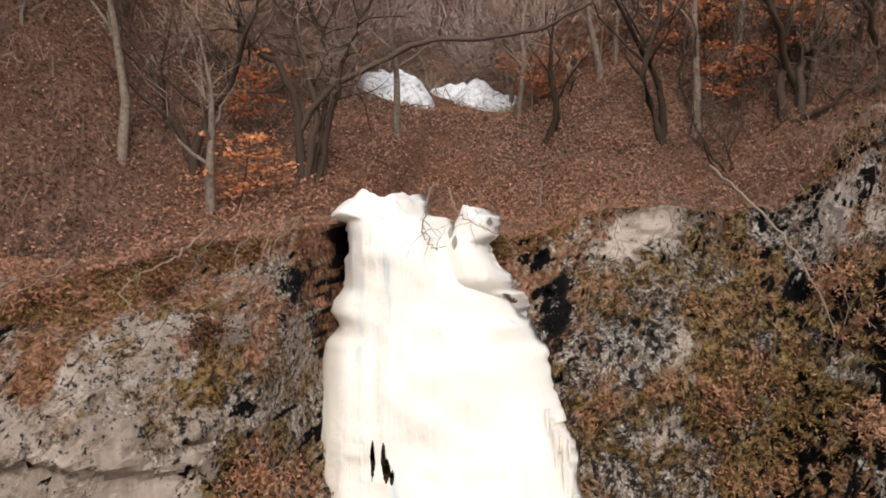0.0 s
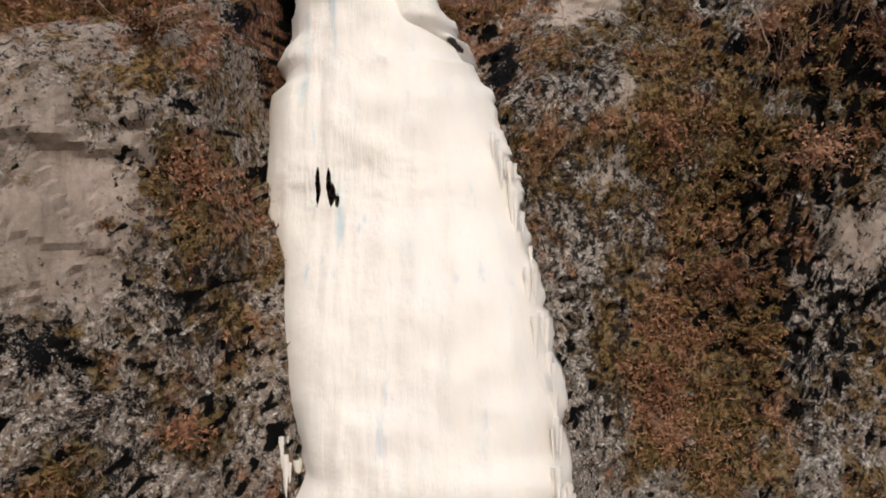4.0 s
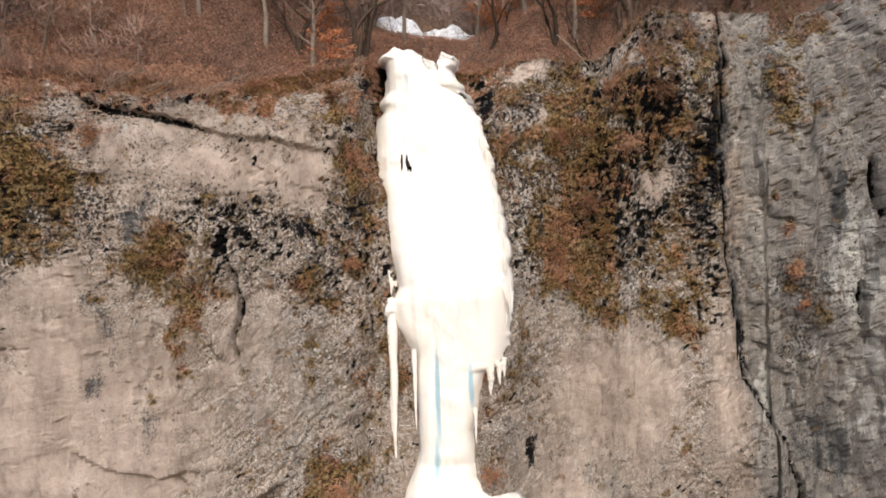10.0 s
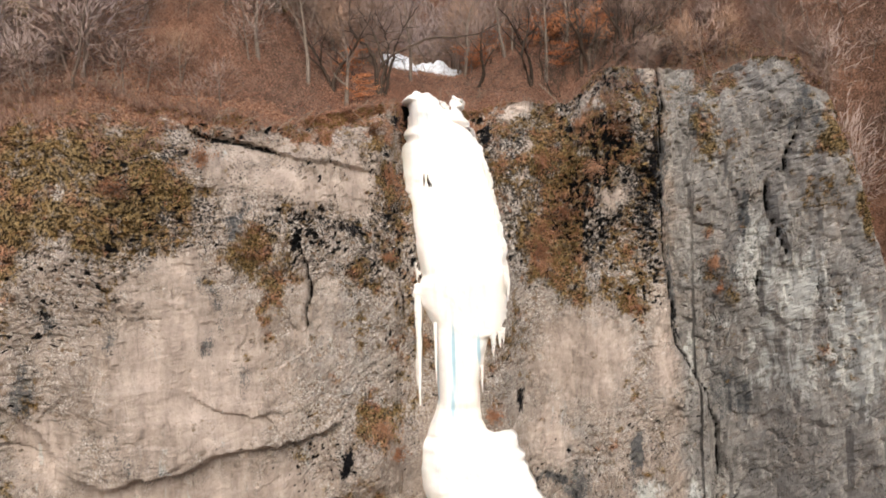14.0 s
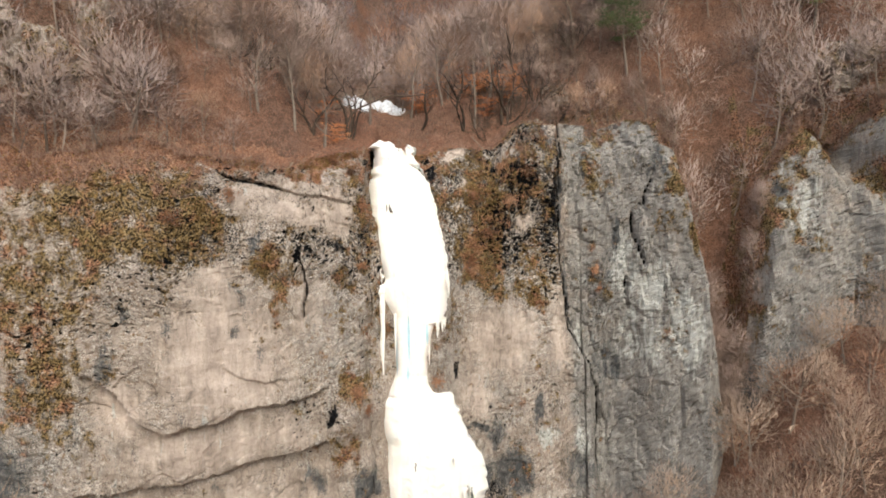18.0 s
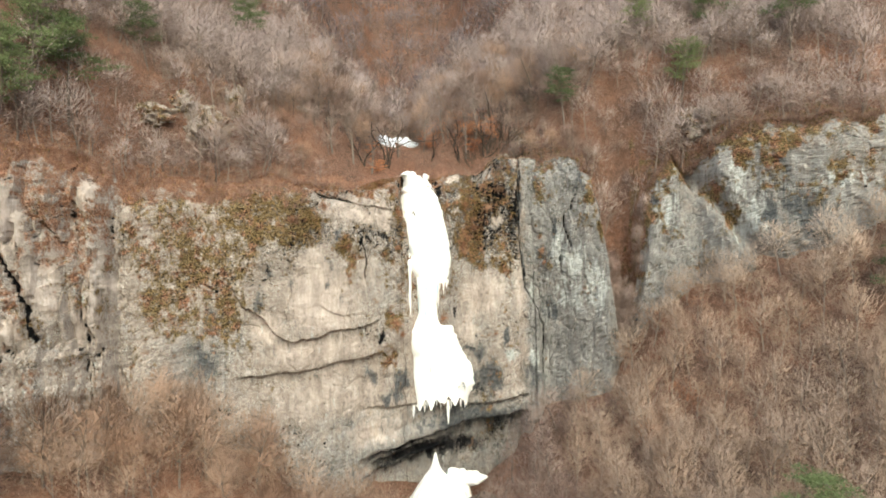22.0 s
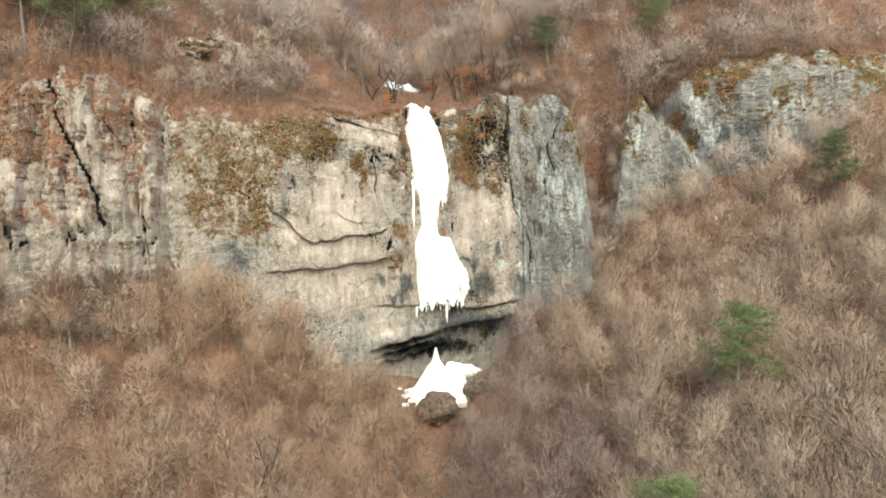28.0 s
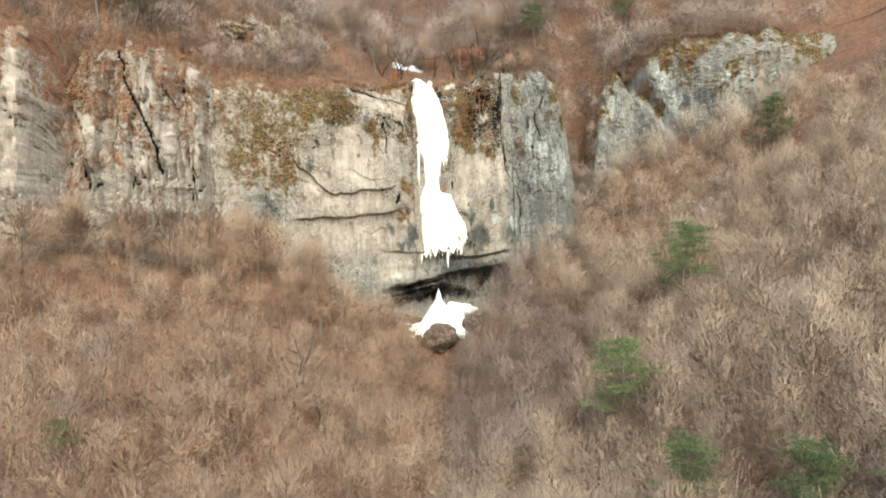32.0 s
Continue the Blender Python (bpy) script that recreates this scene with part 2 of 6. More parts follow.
    col = n_mix(nd, ln, n_math(nd, ln, "MULTIPLY", field, mask(noise(geo, 3.0, 2.2), 0.60, 0.75)), col, (0.19, 0.125, 0.075))
    # near-black dashes: dark lichen, and the shade of small pits painted in
    dash = noise(flat, 6.0, 2.8, 7, 0.75)
    col = n_mix(nd, ln, n_cover(nd, ln, n_attr(nd, "rough"), dash, 0.08), col, (0.024, 0.022, 0.021))
    # dark lichen that runs down the wall, dotted at its borders
    runs = blend((noise(down, 2.6, 2.4, 8, 0.72), 0.45), (noise(geo, 12.0, 2.6, 6, 0.75), 0.55))
    col = n_mix(nd, ln, n_math(nd, ln, "MULTIPLY", n_cover(nd, ln, n_attr(nd, "stain"), runs, 0.08), 0.9), col, n_mix(nd, ln, mask(mid, 0.45, 0.7), (0.058, 0.062, 0.066), (0.135, 0.135, 0.128)))
    col = n_mix(nd, ln, 0.55, col, n_ramp(nd, ln, noise(down, 4.5, 1.6, 6, 0.65), [(0.56, (1, 1, 1)), (0.84, (0.40, 0.38, 0.37))]), "MULTIPLY")
    # black lichen, with the shade of cave, creases and recesses painted in
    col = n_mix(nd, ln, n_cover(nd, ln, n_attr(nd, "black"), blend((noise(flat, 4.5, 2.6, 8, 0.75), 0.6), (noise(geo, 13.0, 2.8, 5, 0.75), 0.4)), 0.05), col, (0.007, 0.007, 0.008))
    # cushions of moss and dry plants, the shade between them painted dark
    gap_shade = n_ramp(nd, ln, noise(flat, 5.5, 2.4, 6, 0.72), [(0.40, (0.035, 0.031, 0.03)), (0.56, (1, 1, 1))])
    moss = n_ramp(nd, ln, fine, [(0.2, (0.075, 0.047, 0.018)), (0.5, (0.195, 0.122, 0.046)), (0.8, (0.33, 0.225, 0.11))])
    moss = n_mix(nd, ln, 0.85, moss, gap_shade, "MULTIPLY")
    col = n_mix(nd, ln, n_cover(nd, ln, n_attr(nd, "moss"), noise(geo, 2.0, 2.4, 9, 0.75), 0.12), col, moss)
    rust = n_ramp(nd, ln, fine, [(0.2, (0.085, 0.038, 0.024)), (0.5, (0.30, 0.150, 0.090)), (0.8, (0.48, 0.315, 0.22))])
    olive = n_ramp(nd, ln, fine, [(0.2, (0.07, 0.047, 0.020)), (0.5, (0.215, 0.150, 0.066)), (0.8, (0.37, 0.28, 0.165))])
    leafy = n_attr(nd, "leafy")
    veg = n_mix(nd, ln, mask(n_math(nd, ln, "ADD", noise(geo, 0.7, 2.2, 4, 0.6), n_math(nd, ln, "SUBTRACT", leafy, 0.08)), 0.35, 0.65), olive, rust)
    veg = n_mix(nd, ln, n_math(nd, ln, "SUBTRACT", 0.88, n_math(nd, ln, "MULTIPLY", leafy, 0.4), True), veg, gap_shade, "MULTIPLY")
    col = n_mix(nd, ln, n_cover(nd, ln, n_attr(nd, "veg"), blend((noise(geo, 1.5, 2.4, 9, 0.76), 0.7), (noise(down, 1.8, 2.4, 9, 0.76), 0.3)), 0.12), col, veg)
    # near-black paints the shade inside holes, cracks and under the shelf
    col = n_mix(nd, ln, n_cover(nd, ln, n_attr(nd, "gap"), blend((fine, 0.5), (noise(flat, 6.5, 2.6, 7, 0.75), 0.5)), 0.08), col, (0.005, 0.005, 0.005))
    ln.new(col, b.inputs["Base Color"])
    n_bump(nd, ln, blend((mid, 0.5), (fine, 0.4), (dash, 0.15), (strk, 0.3)), b, 0.7, 0.12)
    return m


def litter_material():
    m, nd, ln, b = mat_new("fallen_leaf_litter", 0.95)
    geo = nd.new("ShaderNodeNewGeometry").outputs["Position"]
    big, mid, fine = n_noise(nd, ln, geo, 0.12, 5), n_noise(nd, ln, geo, 1.3, 8, 0.7), n_noise(nd, ln, geo, 9.0, 8, 0.75)
    # near-black low stops put the shade between leaves into the colour
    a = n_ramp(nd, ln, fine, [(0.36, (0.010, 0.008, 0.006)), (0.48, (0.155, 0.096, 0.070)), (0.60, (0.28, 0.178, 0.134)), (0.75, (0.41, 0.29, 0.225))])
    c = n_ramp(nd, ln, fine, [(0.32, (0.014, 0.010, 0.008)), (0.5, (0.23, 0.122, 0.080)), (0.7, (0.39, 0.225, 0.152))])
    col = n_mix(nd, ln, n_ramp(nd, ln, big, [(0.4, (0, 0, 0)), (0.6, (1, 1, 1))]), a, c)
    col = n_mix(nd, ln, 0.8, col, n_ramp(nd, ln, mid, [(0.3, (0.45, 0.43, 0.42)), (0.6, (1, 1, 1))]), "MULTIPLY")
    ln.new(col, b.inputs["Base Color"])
    n_bump(nd, ln, n_math(nd, ln, "ADD", mid, fine), b, 0.8, 0.2)
    return m


def ice_material():
    m, nd, ln, b = mat_new("milky_ice", 0.38)
    geo = nd.new("ShaderNodeNewGeometry").outputs["Position"]
    mp = nd.new("ShaderNodeMapping")
    mp.inputs["Scale"].default_value = (1.6, 1.6, 0.16)
    ln.new(geo, mp.inputs["Vector"])
    s, f = n_noise(nd, ln, mp.outputs[0], 1.6, 5, 0.55), n_noise(nd, ln, geo, 6.0, 6, 0.6)
    tint = n_attr(nd, "blue")
    col = n_ramp(nd, ln, s, [(0.26, (0.62, 0.72, 0.76)), (0.36, (0.91, 0.88, 0.83)), (0.55, (0.945, 0.905, 0.84))])
    col = n_mix(nd, ln, n_cover(nd, ln, tint, s, 0.2), col, (0.42, 0.62, 0.70))
    ln.new(col, b.inputs["Base Color"])
    b.inputs["Subsurface Weight"].default_value = 0.25
    b.inputs["Subsurface Radius"].default_value = (0.25, 0.3, 0.35)
    b.inputs["Subsurface Scale"].default_value = 0.3
    b.inputs["Specular IOR Level"].default_value = 0.4
    fibre = n_noise(nd, ln, mp.outputs[0], 7.0, 6, 0.65)
    n_bump(nd, ln, n_math(nd, ln, "ADD", n_math(nd, ln, "MULTIPLY", fibre, 0.8), n_math(nd, ln, "MULTIPLY", f, 0.5)), b, 0.45, 0.08)
    return m


def twig_material(name, lo, mid, hi, joined=False, patch=0.09, puff=False):
    """Twigs and leaves; each tree takes its own tone, from the object or, where trees are joined, from the mesh."""
    m, nd, ln, b = mat_new(name, 0.9)
    geo = nd.new("ShaderNodeNewGeometry")
    info = nd.new("ShaderNodeObjectInfo")
    own = n_attr(nd, "tone") if joined else info.outputs["Random"]
    r = n_math(nd, ln, "ADD", n_math(nd, ln, "MULTIPLY", own, 0.82 if puff else 0.65), n_math(nd, ln, "MULTIPLY", geo.outputs["Random Per Island"], 0.18 if puff else 0.35))
    patch = n_noise(nd, ln, geo.outputs["Position"], patch, 3)
    r = n_math(nd, ln, "ADD", n_math(nd, ln, "MULTIPLY", r, 0.62), n_math(nd, ln, "MULTIPLY", patch, 0.38))
    ln.new(n_ramp(nd, ln, r, [(0.22, lo), (0.5, mid), (0.78, hi)]), b.inputs["Base Color"])
    if puff:  # a blade stands for a loose spray of hair-thin twigs that lets light through
        b.inputs["Alpha"].default_value = 0.66
    return m


def bark_material():
    m, nd, ln, b = mat_new("grey_brown_bark", 0.9)
    geo = nd.new("ShaderNodeNewGeometry").outputs["Position"]
    info = nd.new("ShaderNodeObjectInfo").outputs["Random"]
    f = n_noise(nd, ln, geo, 9.0, 6, 0.7)
    a = n_ramp(nd, ln, f, [(0.3, (0.05, 0.038, 0.03)), (0.6, (0.15, 0.115, 0.09)), (0.8, (0.26, 0.22, 0.18))])
    c = n_ramp(nd, ln, f, [(0.3, (0.13, 0.10, 0.08)), (0.6, (0.28, 0.23, 0.19)), (0.8, (0.42, 0.37, 0.32))])
    ln.new(n_mix(nd, ln, info, a, c), b.inputs["Base Color"])
    n_bump(nd, ln, f, b, 0.6, 0.03)
    return m


M_CLIFF, M_LITTER, M_ICE, M_BARK = cliff_material(), litter_material(), ice_material(), bark_material()
M_TWIG = twig_material("bare_twigs_pinkish_brown", (0.31, 0.222, 0.182), (0.41, 0.3, 0.248), (0.5, 0.38, 0.322), puff=True)
M_TWIG_TAN = twig_material("bare_twigs_tan", (0.41, 0.285, 0.205), (0.51, 0.364, 0.27), (0.6, 0.45, 0.345), puff=True)
M_TWIG_WARM = twig_material("bare_twigs_orange_brown", (0.35, 0.208, 0.138), (0.46, 0.292, 0.2), (0.55, 0.37, 0.265), puff=True)
M_WOOD_WARM = twig_material("bare_twigs_warm", (0.34, 0.21, 0.142), (0.44, 0.292, 0.206), (0.53, 0.374, 0.275), True, puff=True)
M_WOOD_TAN = twig_material("bare_twigs_pale", (0.39, 0.272, 0.196), (0.48, 0.342, 0.254), (0.57, 0.427, 0.327), True, puff=True)
M_WOOD_MAUVE = twig_material("bare_twigs_mauve", (0.23, 0.16, 0.133), (0.33, 0.236, 0.2), (0.43, 0.322, 0.274), True, puff=True)
M_WOOD_HILL = twig_material("bare_twigs_hill", (0.31, 0.232, 0.2), (0.4, 0.307, 0.268), (0.475, 0.378, 0.335), True, puff=True)
M_WOOD_RUST = twig_material("dry_rust_bush_leaves", (0.36, 0.165, 0.095), (0.46, 0.235, 0.145), (0.55, 0.315, 0.21), True, puff=True)
M_WOOD_SCRUB = twig_material("bare_twigs_scrub", (0.26, 0.178, 0.143), (0.35, 0.246, 0.202), (0.44, 0.325, 0.276), True, puff=True)
# greyed, darkened tone puts distance haze into the far wood's colour
M_WOOD_FAR = twig_material("bare_twigs_far", (0.16, 0.132, 0.135), (0.22, 0.184, 0.185), (0.28, 0.236, 0.235), True, puff=True)
M_WOODBARK = twig_material("wood_trunks", (0.12, 0.092, 0.074), (0.19, 0.148, 0.12), (0.27, 0.215, 0.175))
M_ORANGE = twig_material("clinging_orange_leaves", (0.32, 0.11, 0.045), (0.54, 0.22, 0.10), (0.66, 0.34, 0.18), patch=0.6)
M_BRUSH = twig_material("dry_brush", (0.12, 0.072, 0.052), (0.23, 0.142, 0.106), (0.34, 0.232, 0.178), True)
M_LEAF = twig_material("fallen_leaves", (0.17, 0.085, 0.058), (0.42, 0.215, 0.145), (0.62, 0.42, 0.325), patch=0.5)
M_BARK_DARK = twig_material("dark_bark", (0.035, 0.026, 0.02), (0.075, 0.055, 0.042), (0.15, 0.115, 0.09))
M_RUST = twig_material("dry_rust_leaves", (0.07, 0.035, 0.02), (0.32, 0.152, 0.085), (0.53, 0.32, 0.205), patch=0.7)
M_OCHRE = twig_material("dry_ochre_leaves", (0.06, 0.040, 0.014), (0.25, 0.163, 0.058), (0.44, 0.31, 0.145), patch=0.7)
M_NEEDLE = twig_material("pine_needles", (0.065, 0.088, 0.04), (0.135, 0.165, 0.072), (0.225, 0.255, 0.112))
M_SNOW, *_snow = mat_new("old_snow", 0.6)
_sg = _snow[0].new("ShaderNodeNewGeometry").outputs["Position"]
_snow[1].new(n_ramp(_snow[0], _snow[1], n_noise(_snow[0], _snow[1], _sg, 2.6, 8, 0.75), [(0.36, (0.24, 0.17, 0.14)), (0.43, (0.50, 0.53, 0.58)), (0.56, (0.74, 0.76, 0.79))]), _snow[2].inputs["Base Color"])
M_VINE = twig_material("dry_vines", (0.10, 0.075, 0.055), (0.22, 0.17, 0.13), (0.36, 0.29, 0.22))

# ---- plan: the rock wall seen from above, its rim and the ground before it ----
WALL_X = [-90, -75, -60, -47.5, -45.2, -41, -38.2, -34.4, -32.2, -31.3, -29, -24.2, -18.9, -15.2, -9.9, -4.8, -2.6, -1.2, -0.6, -0.35,
          1, 4.1, 4.7, 5.5, 7, 9.6, 11, 15.6, 16.4, 18.1, 20.2, 21.4, 27, 29, 31.5, 33.4, 37.3, 39.5, 41.5, 45.5, 51.5, 60, 71, 95]
WALL_Y = [-75, -62, -47, -40, -32.5, -28.2, -26.4, -21.6, -19, -16.6, -15.7, -11.7, -12.2, -11.8, -8.8, -5.4, -4.1, -3.0, -2.2, 0.5,
          1.3, 1.5, 1.0, 1.0, 1.2, 2.0, 1.7, 3.1, 4.6, 4.3, 3.2, 2.6, -2.0, 0.5, 0.0, -0.6, -1.5, -1.5, -4.5, -6, -10, -12, -12, -22]
RIM_X = [-90, -48, -46.6, -45.6, -44, -41, -37, -33.5, -31.5, -30, -26, -20, -16, -10, -5, -1.5, 0, 2.0, 3.8, 5, 9, 12, 15.7, 20, 22.3, 24.2, 25.6, 26.6, 27.4, 28.6, 29.8, 30.8, 32, 33.3, 35, 37.0, 39.4, 41.8, 45.5, 51, 57, 62, 95]
RIM_Z = [47, 47, 45.5, 42, 46.5, 47.5, 48.3, 48.3, 46.5, 45.5, 46.6, 46.0, 46.0, 45.3, 45.6, 46.4, 46.75, 46.7, 46.3, 46.6, 47.4, 48.2, 49.6, 49.0, 48.8, 48.2, 45.5, 41, 36, 30, 25, 25, 33, 42.5, 47, 49.8, 46.5, 50.8, 52.3, 53, 53, 52.5, 49]


def wall_y(x):
    return np.interp(x, WALL_X, WALL_Y)


_SX = np.linspace(-760, 790, 3101)
_SK = np.exp(-np.linspace(-3, 3, 49) ** 2 / 2)
_SY = np.convolve(np.pad(np.interp(_SX, WALL_X, WALL_Y), 24, "edge"), _SK / _SK.sum(), "valid")


def wall_soft(x):
    return np.interp(x, _SX, _SY)


def rim_z(x):
    q = np.stack([np.ravel(x) / 3.2, 0 * np.ravel(x), 0 * np.ravel(x)], -1)
    ragged = (fbm(q, 4, 111) * 1.1).reshape(np.shape(x)) * (1 - np.exp(-((np.asarray(x) - 2) / 4.5) ** 4))
    return np.interp(x, RIM_X, RIM_Z) + ragged


def stream_z(y):
    return np.interp(y, [-700, -125, -65, -47, -23, -12, -5, 6], [-60, -25, -17, -14, -9, -3.5, 1.2, 4])


def low_ground(x, y):
    left = np.interp(y, [-55, -36, -15], [0.36, 0.56, 0.58])
    c = 3.2 + 0.02 * y
    d = np.abs(x - c)
    d = np.sqrt(d * d + 4) - 2
    z = stream_z(y) + np.where(x < c, left, 0.72) * np.minimum(d, 120)
    z = z + 4.5 * smooth(-8, -20, x) * smooth(-18, -3, y - wall_soft(x))
    z = z - 4.5 * smooth(5, 8, x) * (1 - smooth(15, 18, x)) * smooth(-10, -3, y - wall_soft(x))
    z = z + 4.0 * smooth(27, 34, x) * smooth(-15, -3, y - wall_soft(x))
    p = np.stack([x, y, 0 * x], -1).reshape(-1, 3)
    return z + (fbm(p / 9.0, 3, 3) * 0.9 + fbm(p / 2.2, 2, 9) * 0.2).reshape(np.shape(x))


def high_ground(x, y):
    """Height of the hillside behind the wall."""
    d, near = y - wall_soft(x), y - wall_y(x)
    axis = np.abs(x + 1 + 0.05 * d)
    side = np.minimum(0.40 * np.maximum(axis - 3.5, 0), 9 + 0.30 * np.maximum(d, 0)) * smooth(0, 9, d)
    notch = np.exp(-((x + 2) / 26) ** 4)
    top = 46.4 + 0.42 * d + side - notch * 26 * smooth(46, 78, d) + 0.35 * np.maximum(d - 150, 0)
    top = top - 0.112 * np.clip(d, 0, 40) * np.exp(-(axis / 6) ** 4)
    p = np.stack([x, y, 0 * x], -1).reshape(-1, 3)
    bumps = (fbm(p / 11.0, 3, 21) * 1.1 + fbm(p / 2.5, 3, 5) * 0.22).reshape(np.shape(x))
    k = smooth(4.0, 12, near)
    return rim_z(x) * (1 - k) + top * k + bumps * smooth(2.5, 8, near)


# ---- ground: one sheet from the valley up behind the wall and over the hills ----
def build_ground():
    xs = np.concatenate([np.arange(-700, -100, 30), np.arange(-100, -60, 4), np.arange(-60, -12, 1.2), np.arange(-12, 18, 0.4),
                         np.arange(18, 70, 1.2), np.arange(70, 110, 4), np.arange(110, 731, 30)])
    ds = np.concatenate([np.arange(-700, -130, 30), np.arange(-130, -6, 1.6), np.arange(-6, 6.01, 1.0), np.arange(6.4, 22, 0.5),
                         np.arange(22, 70, 1.5), np.arange(70, 200, 6), np.arange(200, 901, 35)])
    x, d = np.meshgrid(xs, ds)
    y = wall_y(x) + d
    z = np.where(d > 6.2, high_ground(x, y), low_ground(x, y))
    verts = np.stack([x, y, z], -1).reshape(-1, 3)
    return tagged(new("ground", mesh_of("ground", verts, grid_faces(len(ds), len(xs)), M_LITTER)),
                  "steep valley ground covered with rust-brown fallen leaves", "ground", kind="structure")


build_ground()


# ---- cliff ----
def blobs(x, z, rows):
    """Soft patches: centre x, z, half sizes, strength."""
    out = np.zeros(np.shape(x))
    for cx, cz, rx, rz, w in rows:
        out = np.maximum(out, w * np.exp(-(((x - cx) / rx) ** 2 + ((z - cz) / rz) ** 2) ** 1.5))
    return out


# dry plants, moss, pale faces, dark lichen and painted shade on the wall: x, z, half sizes, strength
VEG = [(-8, 46.2, 9, 2.2, 0.95), (-22, 46, 11, 2.6, 0.85), (-15, 41.2, 4.0, 1.2, 0.30), (-11.6, 40.6, 1.5, 1.0, 0.62), (-7.4, 37.6, 1.3, 1.2, 0.62), (-6.9, 34.4, 0.45, 3.6, 0.6),
       (-0.75, 41.8, 0.95, 0.95, 0.9), (-1.1, 37.3, 0.7, 0.7, 0.85), (-1.3, 26.8, 1.5, 1.9, 0.85), (-1.9, 23.2, 1.3, 1.7, 0.76), (-2.6, 36.4, 1.8, 0.4, 0.6)]
VEG_RIGHT = [(9.3, 40.6, 2.2, 3.4, 0.66), (8.6, 36.4, 1.4, 1.6, 0.62), (11.4, 43.4, 2.4, 2.0, 0.58), (13.4, 38.2, 1.2, 3.4, 0.50), (14.0, 34.0, 1.0, 2.2, 0.55), (12.6, 47.6, 2.4, 1.3, 0.95),
             (18.3, 38.4, 0.6, 1.4, 0.8), (19.4, 35.6, 0.6, 1.5, 0.8), (20.4, 33.0, 0.5, 1.4, 0.7), (25.3, 43.4, 0.9, 3.0, 1.2), (26.2, 38.6, 0.7, 2.0, 1.1), (14.2, 20.2, 2.6, 1.2, 0.72),
             (15.2, 22.8, 1.0, 1.0, 0.6), (7.9, 27.0, 0.8, 1.6, 0.5), (38.9, 47.0, 1.3, 2.4, 1.0), (40.9, 43.6, 1.2, 2.2, 1.0), (43.2, 40.2, 1.2, 2.2, 1.0)]
VEG_FAR = [(30.2, 34, 2.0, 13, 0.9), (49, 50.2, 5, 2.2, 0.80), (56, 46.5, 5, 4.5, 0.66), (66, 46, 6, 6, 0.66), (-25.5, 39.5, 4.0, 4.5, 0.42), (-21, 33, 2.4, 5, 0.36), (-27.5, 31, 2.4, 8, 0.46),
           (-42.6, 43.5, 2.0, 5.0, 0.95), (-39.8, 37.5, 1.0, 3.6, 0.72), (-35.4, 46.3, 2.2, 1.4, 0.8), (-34.4, 40.0, 0.9, 2.6, 0.70), (-41, 30.0, 3.2, 1.5, 0.7), (-37.2, 34.0, 0.5, 3.6, 0.55), (-45.2, 36, 0.9, 9, 0.75)]
MOSS = [(-17, 43.4, 4.6, 2.0, 0.62), (-13.4, 43.2, 2.0, 1.6, 0.55), (-14.4, 39.6, 3.2, 1.5, 0.62), (-20, 40, 3, 3, 0.26), (0.2, 44, 0.5, 1.4, 0.6), (6.2, 45.2, 1.3, 0.9, 0.66), (8.5, 45.0, 1.3, 1.1, 0.55),
        (7.0, 39.5, 0.6, 2.6, 0.5), (-3.2, 45.0, 1.6, 0.5, 0.5), (13.2, 36.5, 1.4, 3, 0.34), (-1.6, 43.6, 0.9, 0.7, 0.45), (24.4, 41, 1.2, 4, 0.36), (-24.6, 37, 3, 4, 0.22), (-44, 40, 1.5, 6, 0.4)]
# black lichen; also shade painted into the cave, creases and recesses beside the ice
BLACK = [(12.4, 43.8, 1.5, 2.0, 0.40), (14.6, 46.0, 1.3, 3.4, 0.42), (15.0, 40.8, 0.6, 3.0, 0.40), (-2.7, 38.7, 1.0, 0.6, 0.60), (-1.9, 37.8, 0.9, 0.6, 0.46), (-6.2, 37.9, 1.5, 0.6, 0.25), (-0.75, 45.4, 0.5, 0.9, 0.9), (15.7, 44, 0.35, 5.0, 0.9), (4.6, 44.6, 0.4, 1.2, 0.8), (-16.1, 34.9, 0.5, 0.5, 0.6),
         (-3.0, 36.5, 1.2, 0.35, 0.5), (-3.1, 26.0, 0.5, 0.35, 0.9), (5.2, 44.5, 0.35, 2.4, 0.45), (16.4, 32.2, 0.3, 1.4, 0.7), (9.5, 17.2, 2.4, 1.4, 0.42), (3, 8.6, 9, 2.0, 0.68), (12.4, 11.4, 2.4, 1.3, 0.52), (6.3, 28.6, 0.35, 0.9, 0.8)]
STAIN = [(-9.1, 34.2, 0.6, 2.2, 0.66), (-16.3, 34.6, 1.0, 1.2, 0.66), (-17.2, 31.8, 0.9, 2.2, 0.58), (-8.2, 39.2, 0.5, 0.9, 0.66), (-13.6, 33.4, 0.5, 0.9, 0.6), (-8.0, 31.2, 0.6, 1.0, 0.5),
         (-22.4, 30, 1.6, 3.4, 0.46), (-24, 24, 4.0, 4.0, 0.42), (-11.2, 21.6, 0.3, 0.9, 0.75), (-13.2, 21.9, 0.5, 0.5, 0.6), (-0.9, 19.9, 1.0, 1.5, 0.98), (-5.0, 20.5, 0.9, 1.2, 0.92), (-2.6, 18.0, 2.4, 1.0, 0.80), (-26, 43, 0.8, 1.2, 0.55)]
